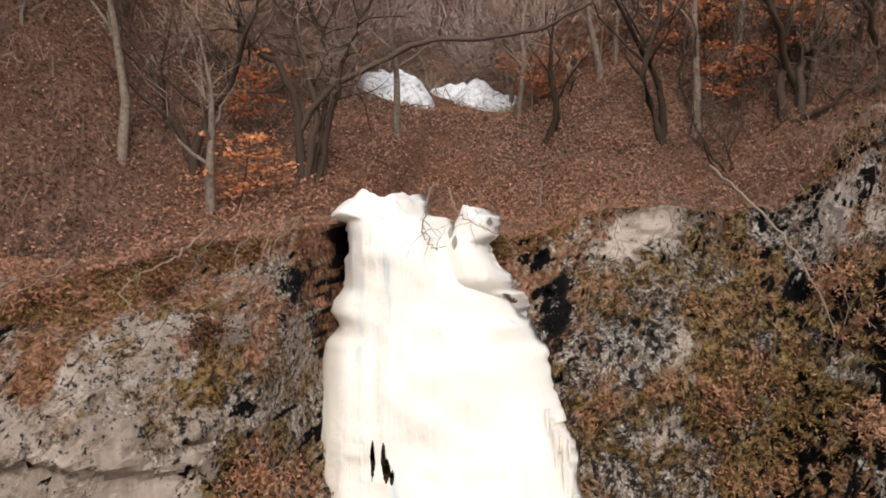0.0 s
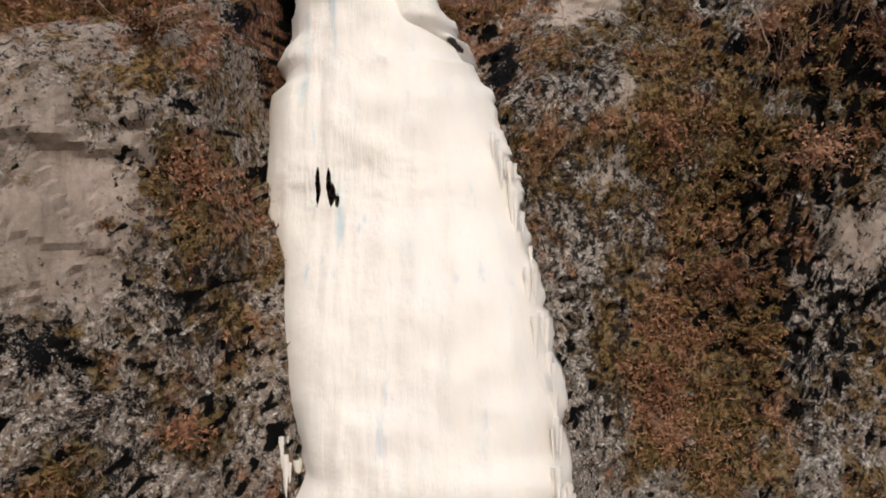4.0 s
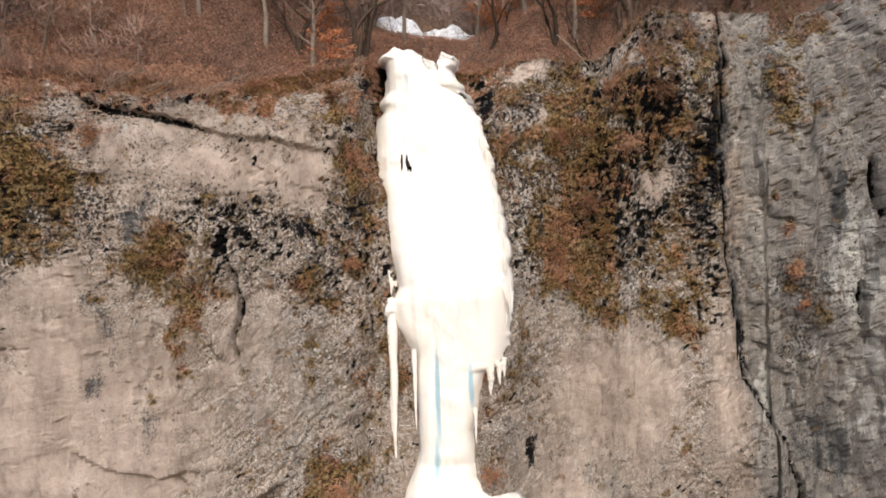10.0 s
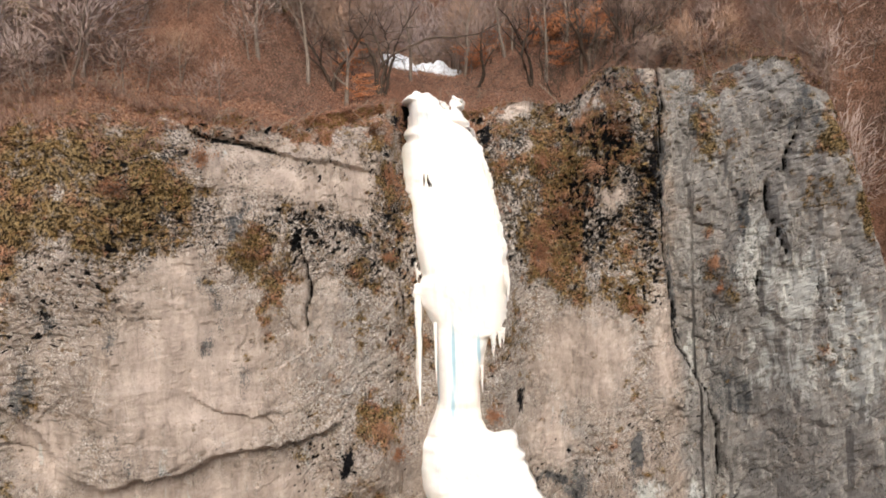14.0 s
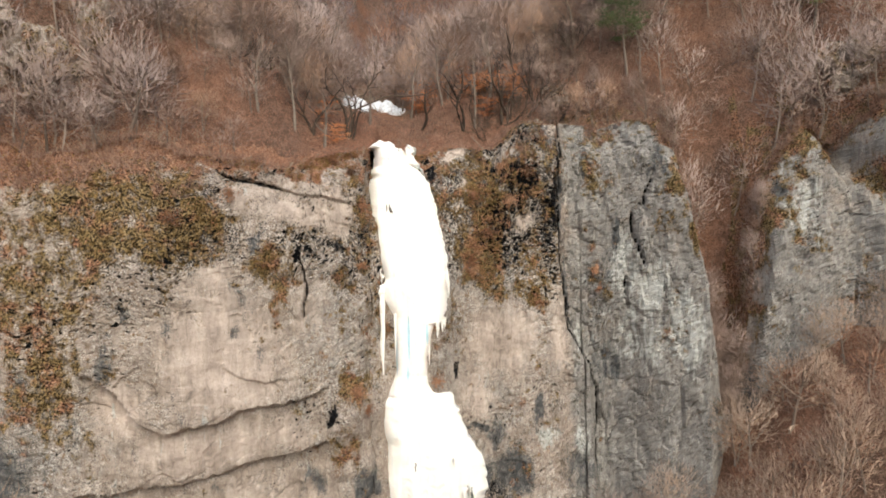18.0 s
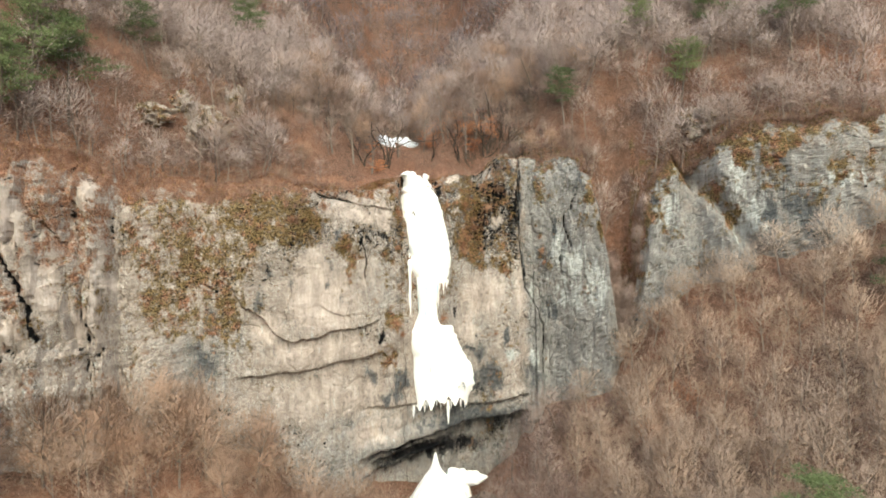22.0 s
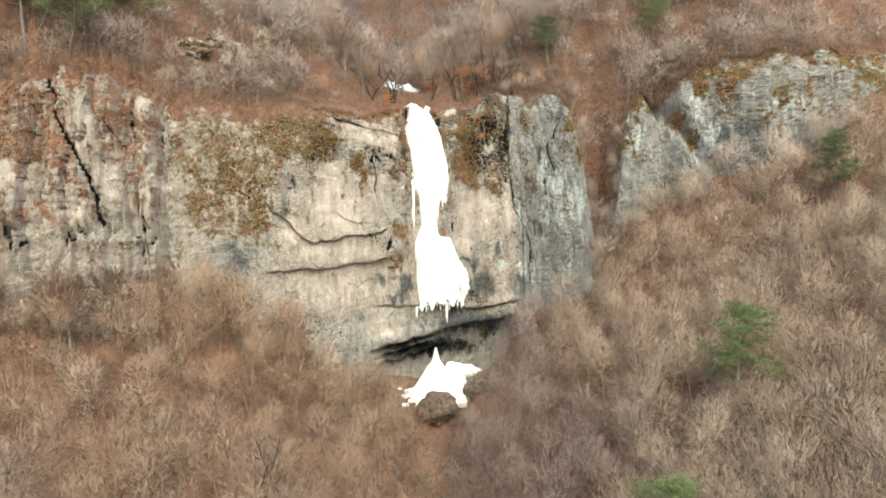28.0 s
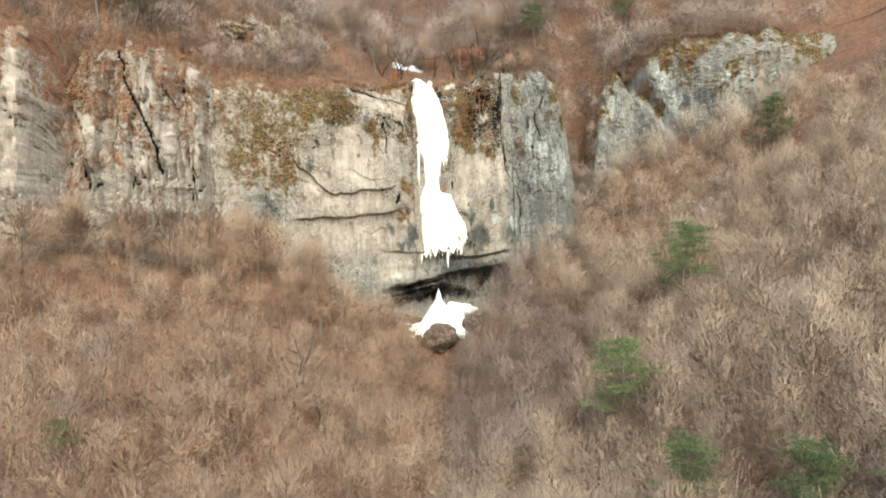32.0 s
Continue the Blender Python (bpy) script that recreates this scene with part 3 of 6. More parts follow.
STAIN_RIGHT = [(13.4, 47.6, 2.4, 1.6, 0.55), (8.5, 13.2, 7.5, 2.2, 0.72), (11.4, 19.2, 1.8, 2.0, 0.72), (9.6, 23.0, 0.7, 1.6, 0.6), (16.1, 44, 0.4, 6, 0.6), (16.5, 34, 0.4, 4, 0.5), (13.7, 24.6, 0.4, 1.5, 0.85), (8.2, 23.3, 0.8, 0.5, 0.8), (8.8, 18.4, 3.0, 2.0, 0.60), (17.0, 18.0, 2.2, 2.4, 0.5), (20.4, 27.4, 1.6, 2.0, 0.5), (33.9, 43.2, 0.5, 1.3, 0.85),
               (46.6, 40.8, 0.8, 2.4, 0.55), (50.5, 41.5, 3.0, 2.0, 0.42), (20.9, 39.0, 0.3, 1.8, 0.6), (24.0, 45.2, 0.5, 2.2, 0.5), (18.6, 46.2, 0.4, 1.8, 0.4), (5.6, 15.2, 8, 0.8, 0.5), (31, 24, 1.4, 4, 0.6)]
PALE = [(-10.2, 31.4, 3.8, 4.4, 0.80), (-16.7, 28.4, 1.6, 1.6, 0.75), (-11, 36, 2.0, 1.6, 0.5), (-11, 25.0, 6.5, 1.7, 0.58), (-9.5, 19.0, 7.5, 3.0, 0.38), (-8.6, 42.3, 1.5, 1.2, 0.58), (-5.4, 41.2, 2.8, 1.3, 0.66),
        (-2.7, 41.2, 1.3, 1.9, 0.74), (-24.3, 43.2, 1.0, 1.1, 0.66), (-3.6, 44.0, 2.6, 0.6, 0.46), (-4.6, 33.5, 2.2, 3.4, 0.36), (10.4, 30.4, 3.4, 3.2, 0.66), (8.2, 26.2, 1.8, 2.0, 0.50), (12.6, 40.2, 0.8, 0.8, 0.62), (-4.0, 13.4, 3.6, 2.0, 0.55), (-5.0, 43.2, 3.0, 1.0, 0.46)]
PALE_MORE = [(6.6, 46.4, 1.2, 0.5, 0.8), (11.4, 46.3, 0.8, 0.6, 0.62), (7.9, 43.6, 0.7, 0.9, 0.6), (7.2, 41.6, 0.9, 0.4, 0.55), (-33.0, 44.2, 0.7, 3.0, 0.68), (-37.8, 41.0, 1.1, 3.6, 0.66), (-35.8, 34.8, 1.0, 3.0, 0.66),
             (-32.2, 34.0, 0.45, 5.5, 0.68), (-43.4, 35.0, 2.0, 2.6, 0.70), (-38.6, 30.4, 1.8, 1.4, 0.62), (-48.2, 36, 1.0, 9, 0.62), (15.2, 30.5, 0.7, 2.6, 0.5), (-33.9, 30, 0.6, 3, 0.7)]
BLOOM = [(23.0, 34.4, 1.5, 2.6, 0.62), (25.6, 31.0, 1.2, 3.4, 0.72), (21.4, 36.8, 1.2, 3.0, 0.45), (22.6, 30, 2.6, 2.6, 0.44), (17.4, 30.2, 0.6, 1.6, 0.6), (33.6, 44.5, 1.4, 3.4, 0.50), (35.6, 42.0, 1.6, 3.0, 0.46),
         (36.4, 47.6, 1.0, 1.6, 0.6), (43.2, 46, 1.2, 4.5, 0.46), (45, 40, 2.4, 3.5, 0.5), (14.6, 21.4, 1.0, 1.0, 0.5), (17.6, 21.0, 0.8, 1.4, 0.66), (31.9, 23.4, 0.4, 1.6, 0.7), (54, 44.5, 3, 1.2, 0.5)]

# open cracks that run down the wall: heights, where they lie in x, half width
CRACKS = [((50, 36, 31, 27.6, 25.6, 18), (16.0, 15.9, 16.7, 18.4, 19.0, 19.2), 0.11), ((46.6, 43, 39.5, 35.5, 32, 28.5), (-41.3, -40.0, -39.0, -37.9, -36.6, -36.2), 0.17),
          ((41.5, 39.8, 36.2), (22.2, 22.0, 22.6), 0.10), ((45, 40.6), (23.4, 23.0), 0.08),
          ((38.6, 35.4, 33), (-5.4, -5.2, -5.3), 0.07), ((36, 33.6), (20.9, 21.4), 0.08)]


def crack_field(p):
    """1 in the middle of a crack, 0 away from it."""
    x, z = p[:, 0], p[:, 2]
    wob = 0.26 * fbm(np.column_stack([0 * z, 0 * z, z / 2.6]), 4, 151, 0.5)
    out = np.zeros(len(p))
    for n, (zs, xs, w) in enumerate(CRACKS):
        at = np.interp(z, zs[::-1], xs[::-1]) + wob * (1 + 0.2 * n % 3)
        ends = smooth(min(zs), min(zs) + 0.8, z) * (1 - smooth(max(zs) - 0.8, max(zs), z))
        out = np.maximum(out, ends * np.exp(-((x - at) / w) ** 2))
    return out


def shaded_gap_field(p):
    """Holes between stones and cushions, 0 to 1; coloured near-black as if in shade."""
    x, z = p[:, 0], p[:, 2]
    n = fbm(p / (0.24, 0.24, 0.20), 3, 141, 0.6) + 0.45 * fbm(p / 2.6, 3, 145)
    # right ones stand in for shade on the upper wall, left ones for lichen
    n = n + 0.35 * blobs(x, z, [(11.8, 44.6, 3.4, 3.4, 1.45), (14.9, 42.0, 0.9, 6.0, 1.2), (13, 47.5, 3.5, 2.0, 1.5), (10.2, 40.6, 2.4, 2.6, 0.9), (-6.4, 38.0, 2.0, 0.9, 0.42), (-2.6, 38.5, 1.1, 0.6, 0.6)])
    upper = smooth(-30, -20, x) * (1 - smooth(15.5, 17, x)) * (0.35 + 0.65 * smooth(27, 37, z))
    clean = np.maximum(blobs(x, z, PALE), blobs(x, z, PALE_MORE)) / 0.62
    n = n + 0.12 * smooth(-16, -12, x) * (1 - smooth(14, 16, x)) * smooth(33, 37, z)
    # shade painted into the recesses beside the ice lip
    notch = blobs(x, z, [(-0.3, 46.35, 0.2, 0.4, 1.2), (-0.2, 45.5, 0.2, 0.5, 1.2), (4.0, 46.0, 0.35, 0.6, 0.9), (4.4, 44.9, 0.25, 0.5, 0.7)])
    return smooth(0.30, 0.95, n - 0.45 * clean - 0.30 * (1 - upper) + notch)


def cliff_masks(x, y, z):
    p = np.stack([x, y, z], -1).reshape(-1, 3)
    n = fbm(p / 1.9, 4, 41).reshape(x.shape)
    n2 = fbm(p / 5.0, 3, 47).reshape(x.shape)
    n3 = fbm(p / 0.8, 3, 49).reshape(x.shape)
    hang = fbm(p / (0.7, 0.7, 4.0), 4, 53).reshape(x.shape)
    rim = rim_z(x)
    upper = smooth(-24, -14, x) * (1 - smooth(14.5, 16, x))
    wx, wz = x + 0.7 * n + 0.2 * n3, z + 0.7 * n2 + 0.9 * hang
    pale = np.maximum(blobs(wx, wz, PALE), blobs(wx, wz, PALE_MORE))
    veg = np.maximum(np.maximum(blobs(wx, wz, VEG), blobs(wx, wz, VEG_RIGHT)), blobs(wx, wz, VEG_FAR))
    out = smooth(-14, -20, x) + smooth(30, 34, x)
    veg = np.maximum(veg, 0.9 * smooth(-2.2 - 3.4 * out, 0.6, z - rim + (1.4 + 1.8 * out) * n) * (1 - 0.75 * np.exp(-((x - 7.6) / 2.6) ** 4) * smooth(0.2, -0.3, z - rim)) * (1 - 0.7 * smooth(15.6, 16.6, x) * (1 - smooth(23, 24, x))))
    shelf = np.interp(x, [-20, -14, -10.6, -10.2, -6.7, -3.6, -1.2], [44.0, 43.6, 44.6, 44.4, 44.4, 44.7, 45.4])
    over = smooth(-0.1, 0.5, z - shelf + 0.25 * n) * smooth(-22, -17, x) * (1 - smooth(-1.6, -0.8, x))
    veg = np.maximum(0.62 * veg, 0.58 * over) + 0.30 * n2 + 0.22 + 0.12 * smooth(-15, -21, x) * (1 - 0.25 * smooth(-30, -32, x)) + 0.14 * smooth(-9, -12, x) * smooth(35, 39, z) + 0.09 * smooth(33, 40, z) - 0.12 * smooth(15.5, 17, x)
    veg = veg + 0.30 * n3 + 0.16 * hang + 0.16 * n - 0.50 * pale - 0.14 * smooth(33, 27, z)
    veg = np.where((z < rim - (0.6 + 1.4 * out) * (1 + n)) & (x < 23.5), np.minimum(veg, 0.55 + 0.06 * smooth(-15, -19, x) * (1 - smooth(-30, -31, x) * 0.4) + 0.09 * smooth(5, 7, x) * (1 - smooth(14, 16, x)) - 0.06 * smooth(-14, -19, x) + 0.14 * n3 + 0.08 * n), veg)
    grey = np.clip(0.95 * smooth(15.6, 17.5, x) * (1 - smooth(28, 30, x)) + 0.8 * smooth(30, 33, x) + 0.42 * smooth(4.5, 6.5, x) * (1 - smooth(15, 16, x)) * (0.5 + 0.5 * smooth(31, 36, z)) + 0.25 * n2, 0, 1)
    grey = np.maximum(np.maximum(grey, 0.6 * smooth(20, 12, z)), 0.55 * blobs(wx, wz, [(-3.2, 32.5, 2.6, 4.0, 1.0), (-23, 26, 6, 6, 1.0)]))
    bloom = blobs(wx, wz, BLOOM) + 0.16 + 0.2 * n
    stain = np.maximum(0.58 * blobs(wx, wz, STAIN), 0.8 * blobs(wx, wz, STAIN_RIGHT)) + 0.24 + 0.18 * n + 0.18 * hang - 0.20 * pale
    moss = 0.8 * blobs(wx, wz, MOSS) + 0.28 + 0.28 * n + 0.16 * n3 - 0.26 * smooth(30, 24, z) - 0.25 * pale - 0.15 * smooth(15.5, 17, x)
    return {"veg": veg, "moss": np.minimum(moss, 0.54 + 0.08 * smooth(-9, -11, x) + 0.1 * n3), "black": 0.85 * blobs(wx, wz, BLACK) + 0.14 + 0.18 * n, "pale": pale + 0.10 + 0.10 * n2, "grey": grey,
            "bloom": bloom, "stain": stain, "rough": 0.24 + 0.22 * n + 0.22 * smooth(33, 39, z) * upper - 0.5 * pale + 0.08 * smooth(5, 7, x) * smooth(34, 38, z) * upper,
            "leafy": np.clip((1 - 0.8 * smooth(8, 10.5, x + n)) * smooth(42.6, 45.2, z + 0.8 * n) * (1 - smooth(5, 7, x) * (1 - smooth(0.2, 0.6, z - rim))) + 0.5 * smooth(-30, -33, x) - 0.12 * smooth(-9, -12, x) * smooth(-22, -18, x), -0.3, 1),
            # holes, cracks and the shelf's underside, their shade painted in
            "gap": np.maximum(shaded_gap_field(p) + (0.9 * smooth(-11, -10.3, x) * (1 - smooth(-7.4, -5.4, x)) * np.exp(-((z - np.interp(x, [-11, -9.9, -7.3, -5.8], [44.5, 43.9, 43.4, 42.9]) + 0.15 + 0.12 * n3) / 0.13) ** 2)).ravel(), 0.95 * smooth(0.35, 0.8, crack_field(p))).reshape(x.shape),
            "crust": 0.52 + 0.22 * blobs(x, z, [(-3.6, 37.6, 3.6, 2.4, 1.0), (6.3, 38, 1.0, 6, 1.0)]) + 0.20 * smooth(23, 29, z) * upper + 0.20 * n2 - 0.12 * grey * (1 - upper) + 0.10 * smooth(-18, -20, x)}


def recess(x, z, shifted):
    """How far the wall stands back (+) or out (-): overhangs, ledges and the cave."""
    nose = np.interp(x, [-20, -18.9, -17, -16, -14.5, -11, -8, -5, -3], [33, 30.6, 29.6, 27.9, 26.5, 26.8, 27.0, 27.7, 27.9])
    q = np.stack([x, 0 * x, 0 * x], -1).reshape(-1, 3)
    wob = (0.30 * fbm(q / 2.6, 3, 91) + 0.22 * (np.floor(4 * vnoise(q / 1.3, 93)) / 2 - 1) + 0.12 * fbm(q / 0.35, 2, 95)).reshape(np.shape(x))
    nose = nose + wob
    inside = smooth(-21, -18.5, x) * (1 - smooth(-4.5, -2.6, x))
    r = 0.75 * inside * smooth(0.12, -0.2, z - nose)
    line = np.interp(x, [-18, -11.5, -7.5, -4], [22.4, 22.7, 23.1, 23.7]) + 0.5 * wob
    r = r + 0.85 * inside * smooth(0.1, -0.15, z - line) - 0.7 * inside * smooth(-1.0, -6.0, z - line)
    shelf = np.interp(x, [-11, -9.9, -7.3, -5.8, -3.6, -1.9, -1.2], [44.5, 43.9, 43.4, 42.9, 42.5, 42.2, 42.2]) + 0.4 * wob
    r = r + (0.7 - 0.35 * smooth(-8, -5, x)) * smooth(-11.2, -10.2, x) * (1 - smooth(-2.2, -0.9, x)) * smooth(0.12, -0.15, z - shelf) * smooth(-5.5, -1.2, z - shelf)
    flake = np.interp(z, [26.5, 28, 29, 33, 36.7], [-15.0, -16.2, -14.4, -13.6, -11.6]) + 0.5 * fbm(np.stack([0 * z, 0 * z, z / 1.5], -1).reshape(-1, 3), 4, 97).reshape(np.shape(z))
    r = r + 0.5 * smooth(0.12, -0.12, x - flake) * smooth(-21, -17, x) * smooth(26, 28, z) * (1 - smooth(33, 37, z))
    chip = np.interp(x, [-10.4, -9.2, -7.6, -6.4], [30.6, 29.4, 28.8, 29.2]) + 0.4 * wob
    r = r + 0.22 * smooth(-10.4, -10.0, x) * (1 - smooth(-6.9, -6.2, x)) * smooth(0.06, -0.06, z - chip) * smooth(-2.2, -0.3, z - chip)
    bulge = np.exp(-((x + 1.6) / 2.0) ** 2 - ((z - 25.6) / 2.4) ** 2)
    r = r - 1.3 * bulge
    mid = smooth(-7, -4, x) * (1 - smooth(15.8, 17.3, x))
    band = np.interp(x, [-7, 1, 9.5, 17], [16.9, 16.2, 15.2, 16.4]) + 0.5 * wob
    r = r + (0.6 + 0.7 * smooth(0, 4, x)) * mid * smooth(0.15, -0.2, z - band)
    lip = np.interp(x, [-6, -1, 2, 6, 15.5], [10.2, 11.0, 11.6, 12.4, 13.8]) + 0.6 * wob
    r = r - 0.7 * mid * smooth(1.6, 0.2, np.abs(z - lip - 0.9))
    r = r + (4.4 + 0.9 * smooth(3, 7, x)) * mid * smooth(0.2, -0.5, z - lip)
    r = r - 1.7 * mid * smooth(0.45, 0.25, np.abs(z - lip + 1.3 + 0.4 * wob)) - 1.2 * mid * smooth(0.35, 0.2, np.abs(z - lip + 2.3 + 0.3 * wob))
    low = np.interp(x, [-6, -1, 4, 9, 15], [8.3, 9.0, 10.4, 9.6, 8.5])
    r = r - 1.5 * mid * smooth(0.25, -0.25, z - low) * smooth(11, 3, x) + 1.6 * mid * smooth(-1.0, -1.6, z - low) * smooth(9, 2, x)
    # behind the ice the wall fills out towards the ice
    step = smooth(-0.62, -0.33, shifted)
    low = 2.6 * step * (1 - smooth(4.5, 7.5, x)) * smooth(38.5, 35.5, z)
    high = step * (1 - smooth(0.3, 1.6, x)) * np.interp(z, [36, 38.5, 41, 43.5], [2.6, 2.2, 1.2, 0.2])
    return np.minimum(r, 5.0) - np.maximum(low, high)


CLIFF = {}


def build_cliff():
    xs = np.concatenate([np.arange(-90, -60, 1.5), np.arange(-60, -46, 0.4), np.arange(-46, -30, 0.2), np.arange(-30, -22, 0.3), np.arange(-22, -8, 0.18), np.arange(-8, 13, 0.1), np.arange(13, 29, 0.18),
                         np.arange(29, 48, 0.25), np.arange(48, 70, 0.4), np.arange(70, 96, 1.0)])
    v = np.concatenate([np.linspace(0, 0.5, 110, endpoint=False), np.linspace(0.5, 1, 190)])
    x, vv = np.meshgrid(xs, v)
    foot = low_ground(xs, wall_soft(xs))
    bottom = np.convolve(np.pad(foot, 20, "edge"), np.ones(41) / 41, "valid") - 4.5
    bottom = np.where((xs > -8) & (xs < 18), np.minimum(bottom, 1.0), bottom)
    head = np.maximum(rim_z(xs), np.interp(xs, [15.5, 20, 33, 37, 46, 60, 62], [0, 49.5, 49.5, 50.5, 53, 53, 53]))
    bottom = np.minimum(bottom, rim_z(xs) - 4)
    z = np.minimum(bottom + (head - bottom) * vv, rim_z(xs))
    p = np.stack([x, wall_y(x), z], -1).reshape(-1, 3)
    crag = smooth(-29.5, -31.5, p[:, 0])
    right = smooth(15.6, 16.6, p[:, 0])
    _, _, blk = cells((p + 0.5 * fbm(p / 2.0, 2, 63)[:, None]) / (2.6, 2.6, 3.4), 11)
    f1, f2, blk2 = cells((p + 0.25 * fbm(p / 0.6, 2, 61)[:, None]) / (0.8, 0.8, 0.9), 12)
    clean = np.maximum(blobs(x, z, PALE), blobs(x, z, PALE_MORE)).ravel() / 0.62
    rel = 0.40 * fbm(p / 6.5, 3, 31) + 0.22 * (blk - 0.5) + (1 - 0.75 * np.clip(clean, 0, 1)) * (0.15 * (blk2 - 0.5) + 0.09 * fbm(p / 0.4, 3, 33))
    rel += 0.07 * (1 - np.clip(clean, 0, 1)) * smooth(0.10, 0.0, f2 - f1)
    strata = vnoise(p * (0.15, 0.15, 0.9) + 0.5 * fbm(p / 4, 2, 71)[:, None], 35)
    rel += 0.11 * (np.floor(strata * 5) / 5 - 0.5) * (1 - right) * (1 - crag)
    # the buttresses are broken into tall upright blocks
    bend = p + (0.5 * fbm(p / 2.4, 3, 73)[:, None]) * (1, 1, 1.4)
    g1, g2, big = cells(bend / (1.9, 1.9, 4.6), 14)
    h1, h2, small = cells(bend / (0.75, 0.75, 1.5), 16)
    rel += right * (0.42 * (big - 0.5) + 0.20 * (small - 0.5) + 0.14 * smooth(0.09, 0.0, g2 - g1) + 0.07 * smooth(0.07, 0.0, h2 - h1))
    arc = np.concatenate([[0], np.cumsum(np.hypot(np.diff(xs), np.diff(wall_y(xs))))])
    arc = np.broadcast_to(arc, x.shape).ravel()
    pil = np.stack([arc / 1.7 + 0.35 * fbm(p / 3.5, 3, 65), 0 * arc, p[:, 2] / 11], -1)
    c1, c2, col = cells(pil, 13)
    crack = np.clip(crag * 1.6, 0, 1) * smooth(0.06, 0.0, c2 - c1) * smooth(0.0, 0.5, fbm(p / 4.0, 2, 39))
    crack = np.maximum(crack, 0.75 * right * smooth(0.04, 0.0, g2 - g1) * smooth(0.05, 0.5, fbm(p / 3.0, 2, 79)))
    rel += crag * (1.5 * (col - 0.5) + 0.25 * fbm(p / 2.0, 3, 37) + 0.5 * smooth(0.12, 0.0, c2 - c1))
    # the brown gully leans back as a ramp between two blocks of the crag
    rel += 1.6 * np.exp(-((p[:, 0] + 34.5) / 0.8) ** 2) * smooth(36, 41, p[:, 2]) - 0.9 * np.exp(-((p[:, 0] + 32.4) / 0.7) ** 4) * smooth(47, 44, p[:, 2])
    rel += 2.0 * np.exp(-((p[:, 0] - 37.4 - 0.62 * (49 - p[:, 2])) / 1.3) ** 2) * smooth(33, 36, p[:, 0]) * (1 - smooth(47, 50, p[:, 0]))
    rel = (rel + 0.22 * shaded_gap_field(p) + 0.7 * crack_field(p)).reshape(x.shape)
    soft = smooth(-0.9, 0.1, x) * (1 - smooth(3.9, 4.8, x))
    wx = x + 0.35 * (1 - smooth(15.5, 17.5, x)) * fbm(np.stack([x * 0.2, 0 * x, z / 1.8], -1).reshape(-1, 3), 3, 43).reshape(x.shape)
    wx = wx + smooth(12, 14, x) * (1 - smooth(16.5, 18, x)) * 0.5 * fbm(np.stack([0 * x, 0 * x, z / 4.5], -1).reshape(-1, 3), 4, 45).reshape(x.shape)
    wx = wx - smooth(11, 14, x) * (1 - smooth(20, 24, x)) * np.interp(z, [21, 27.6, 31, 36, 50], [3.0, 2.6, 0.8, 0.0, 0.2])
    y = wall_y(wx) + recess(x, z, wx) + rel * (1 - 0.6 * soft)
    lean = smooth(-5.0, 0, z - rim_z(xs))
    bank = smooth(-24, -17, x) * (1 - smooth(-2.4, -1.2, x))
    y = y + 2.2 * lean ** 2 * (1 - 0.55 * soft) + 0.75 * bank * np.maximum(z - 44.5, 0) + 0.04 * np.maximum(z - 30, 0) * smooth(31, 35, x)
    rows = []
    for k, d in enumerate(np.linspace(2.4, 8.0, 22)[1:]):
        dd = y[-1] - wall_y(xs) + (d - 2.4)
        zz = high_ground(xs, wall_y(xs) + dd) + 0.10 * smooth(6.5, 3, dd) - 0.35 * smooth(6.5, 8, dd)
        rows.append(np.stack([xs, wall_y(xs) + dd, zz], -1))
    verts = np.concatenate([np.stack([x, y, z], -1), np.array(rows)], 0)
    n = verts.shape[0]
    masks = cliff_masks(verts[..., 0], verts[..., 1], verts[..., 2])
    # cracks between the pillars get the same painted shade
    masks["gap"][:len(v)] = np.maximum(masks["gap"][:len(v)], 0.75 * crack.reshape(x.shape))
    masks["veg"][len(v):] = 1.0
    masks["leafy"][len(v):] = 1.0 - 0.8 * smooth(8, 10.5, verts[len(v):, :, 0])
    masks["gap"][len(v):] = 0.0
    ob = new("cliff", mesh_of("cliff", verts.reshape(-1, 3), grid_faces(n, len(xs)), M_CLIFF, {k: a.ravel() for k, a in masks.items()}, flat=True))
    CLIFF.update(gap=masks["gap"], xs=xs, y=verts[..., 1], z=verts[..., 2], veg=masks["veg"], moss=masks["moss"], rows=len(v))
    return tagged(ob, "tall layered sandstone cliff with moss, lichen and dry plants", "cliff", kind="structure")


build_cliff()


# ---- frozen waterfall ----
ICE_ZL = [47.4, 47.25, 47.0, 46.86, 46.78, 46.3, 45.2, 45.0, 44.7, 44.45, 44.2, 44, 42.3, 41.1, 40.1, 38.6, 37.4, 36.4, 36.0, 35.3, 34.2, 33.7, 32.8, 28.6, 27.6, 26.6]
ICE_XL = [-0.1, -0.3, -0.56, -0.48, -0.14, -0.04, -0.04, -0.32, -0.48, -0.32, -0.3, -0.6, -0.75, -0.75, -0.3, -0.1, 0.15, 0.55, 0.7, 0.15, 0.42, 0.8, 1.36, 1.42, 1.1, 0.7]
ICE_ZR = [47.4, 47.2, 46.84, 46.78, 46.5, 46.0, 45.4, 45.0, 44.75, 44.55, 44.45, 44.1, 43.8, 43.1, 42, 40.6, 39, 37.8, 37.3, 36.5, 36, 35.1, 33.2, 32.4, 32.2, 31.2, 30.1, 29.5, 26.6]
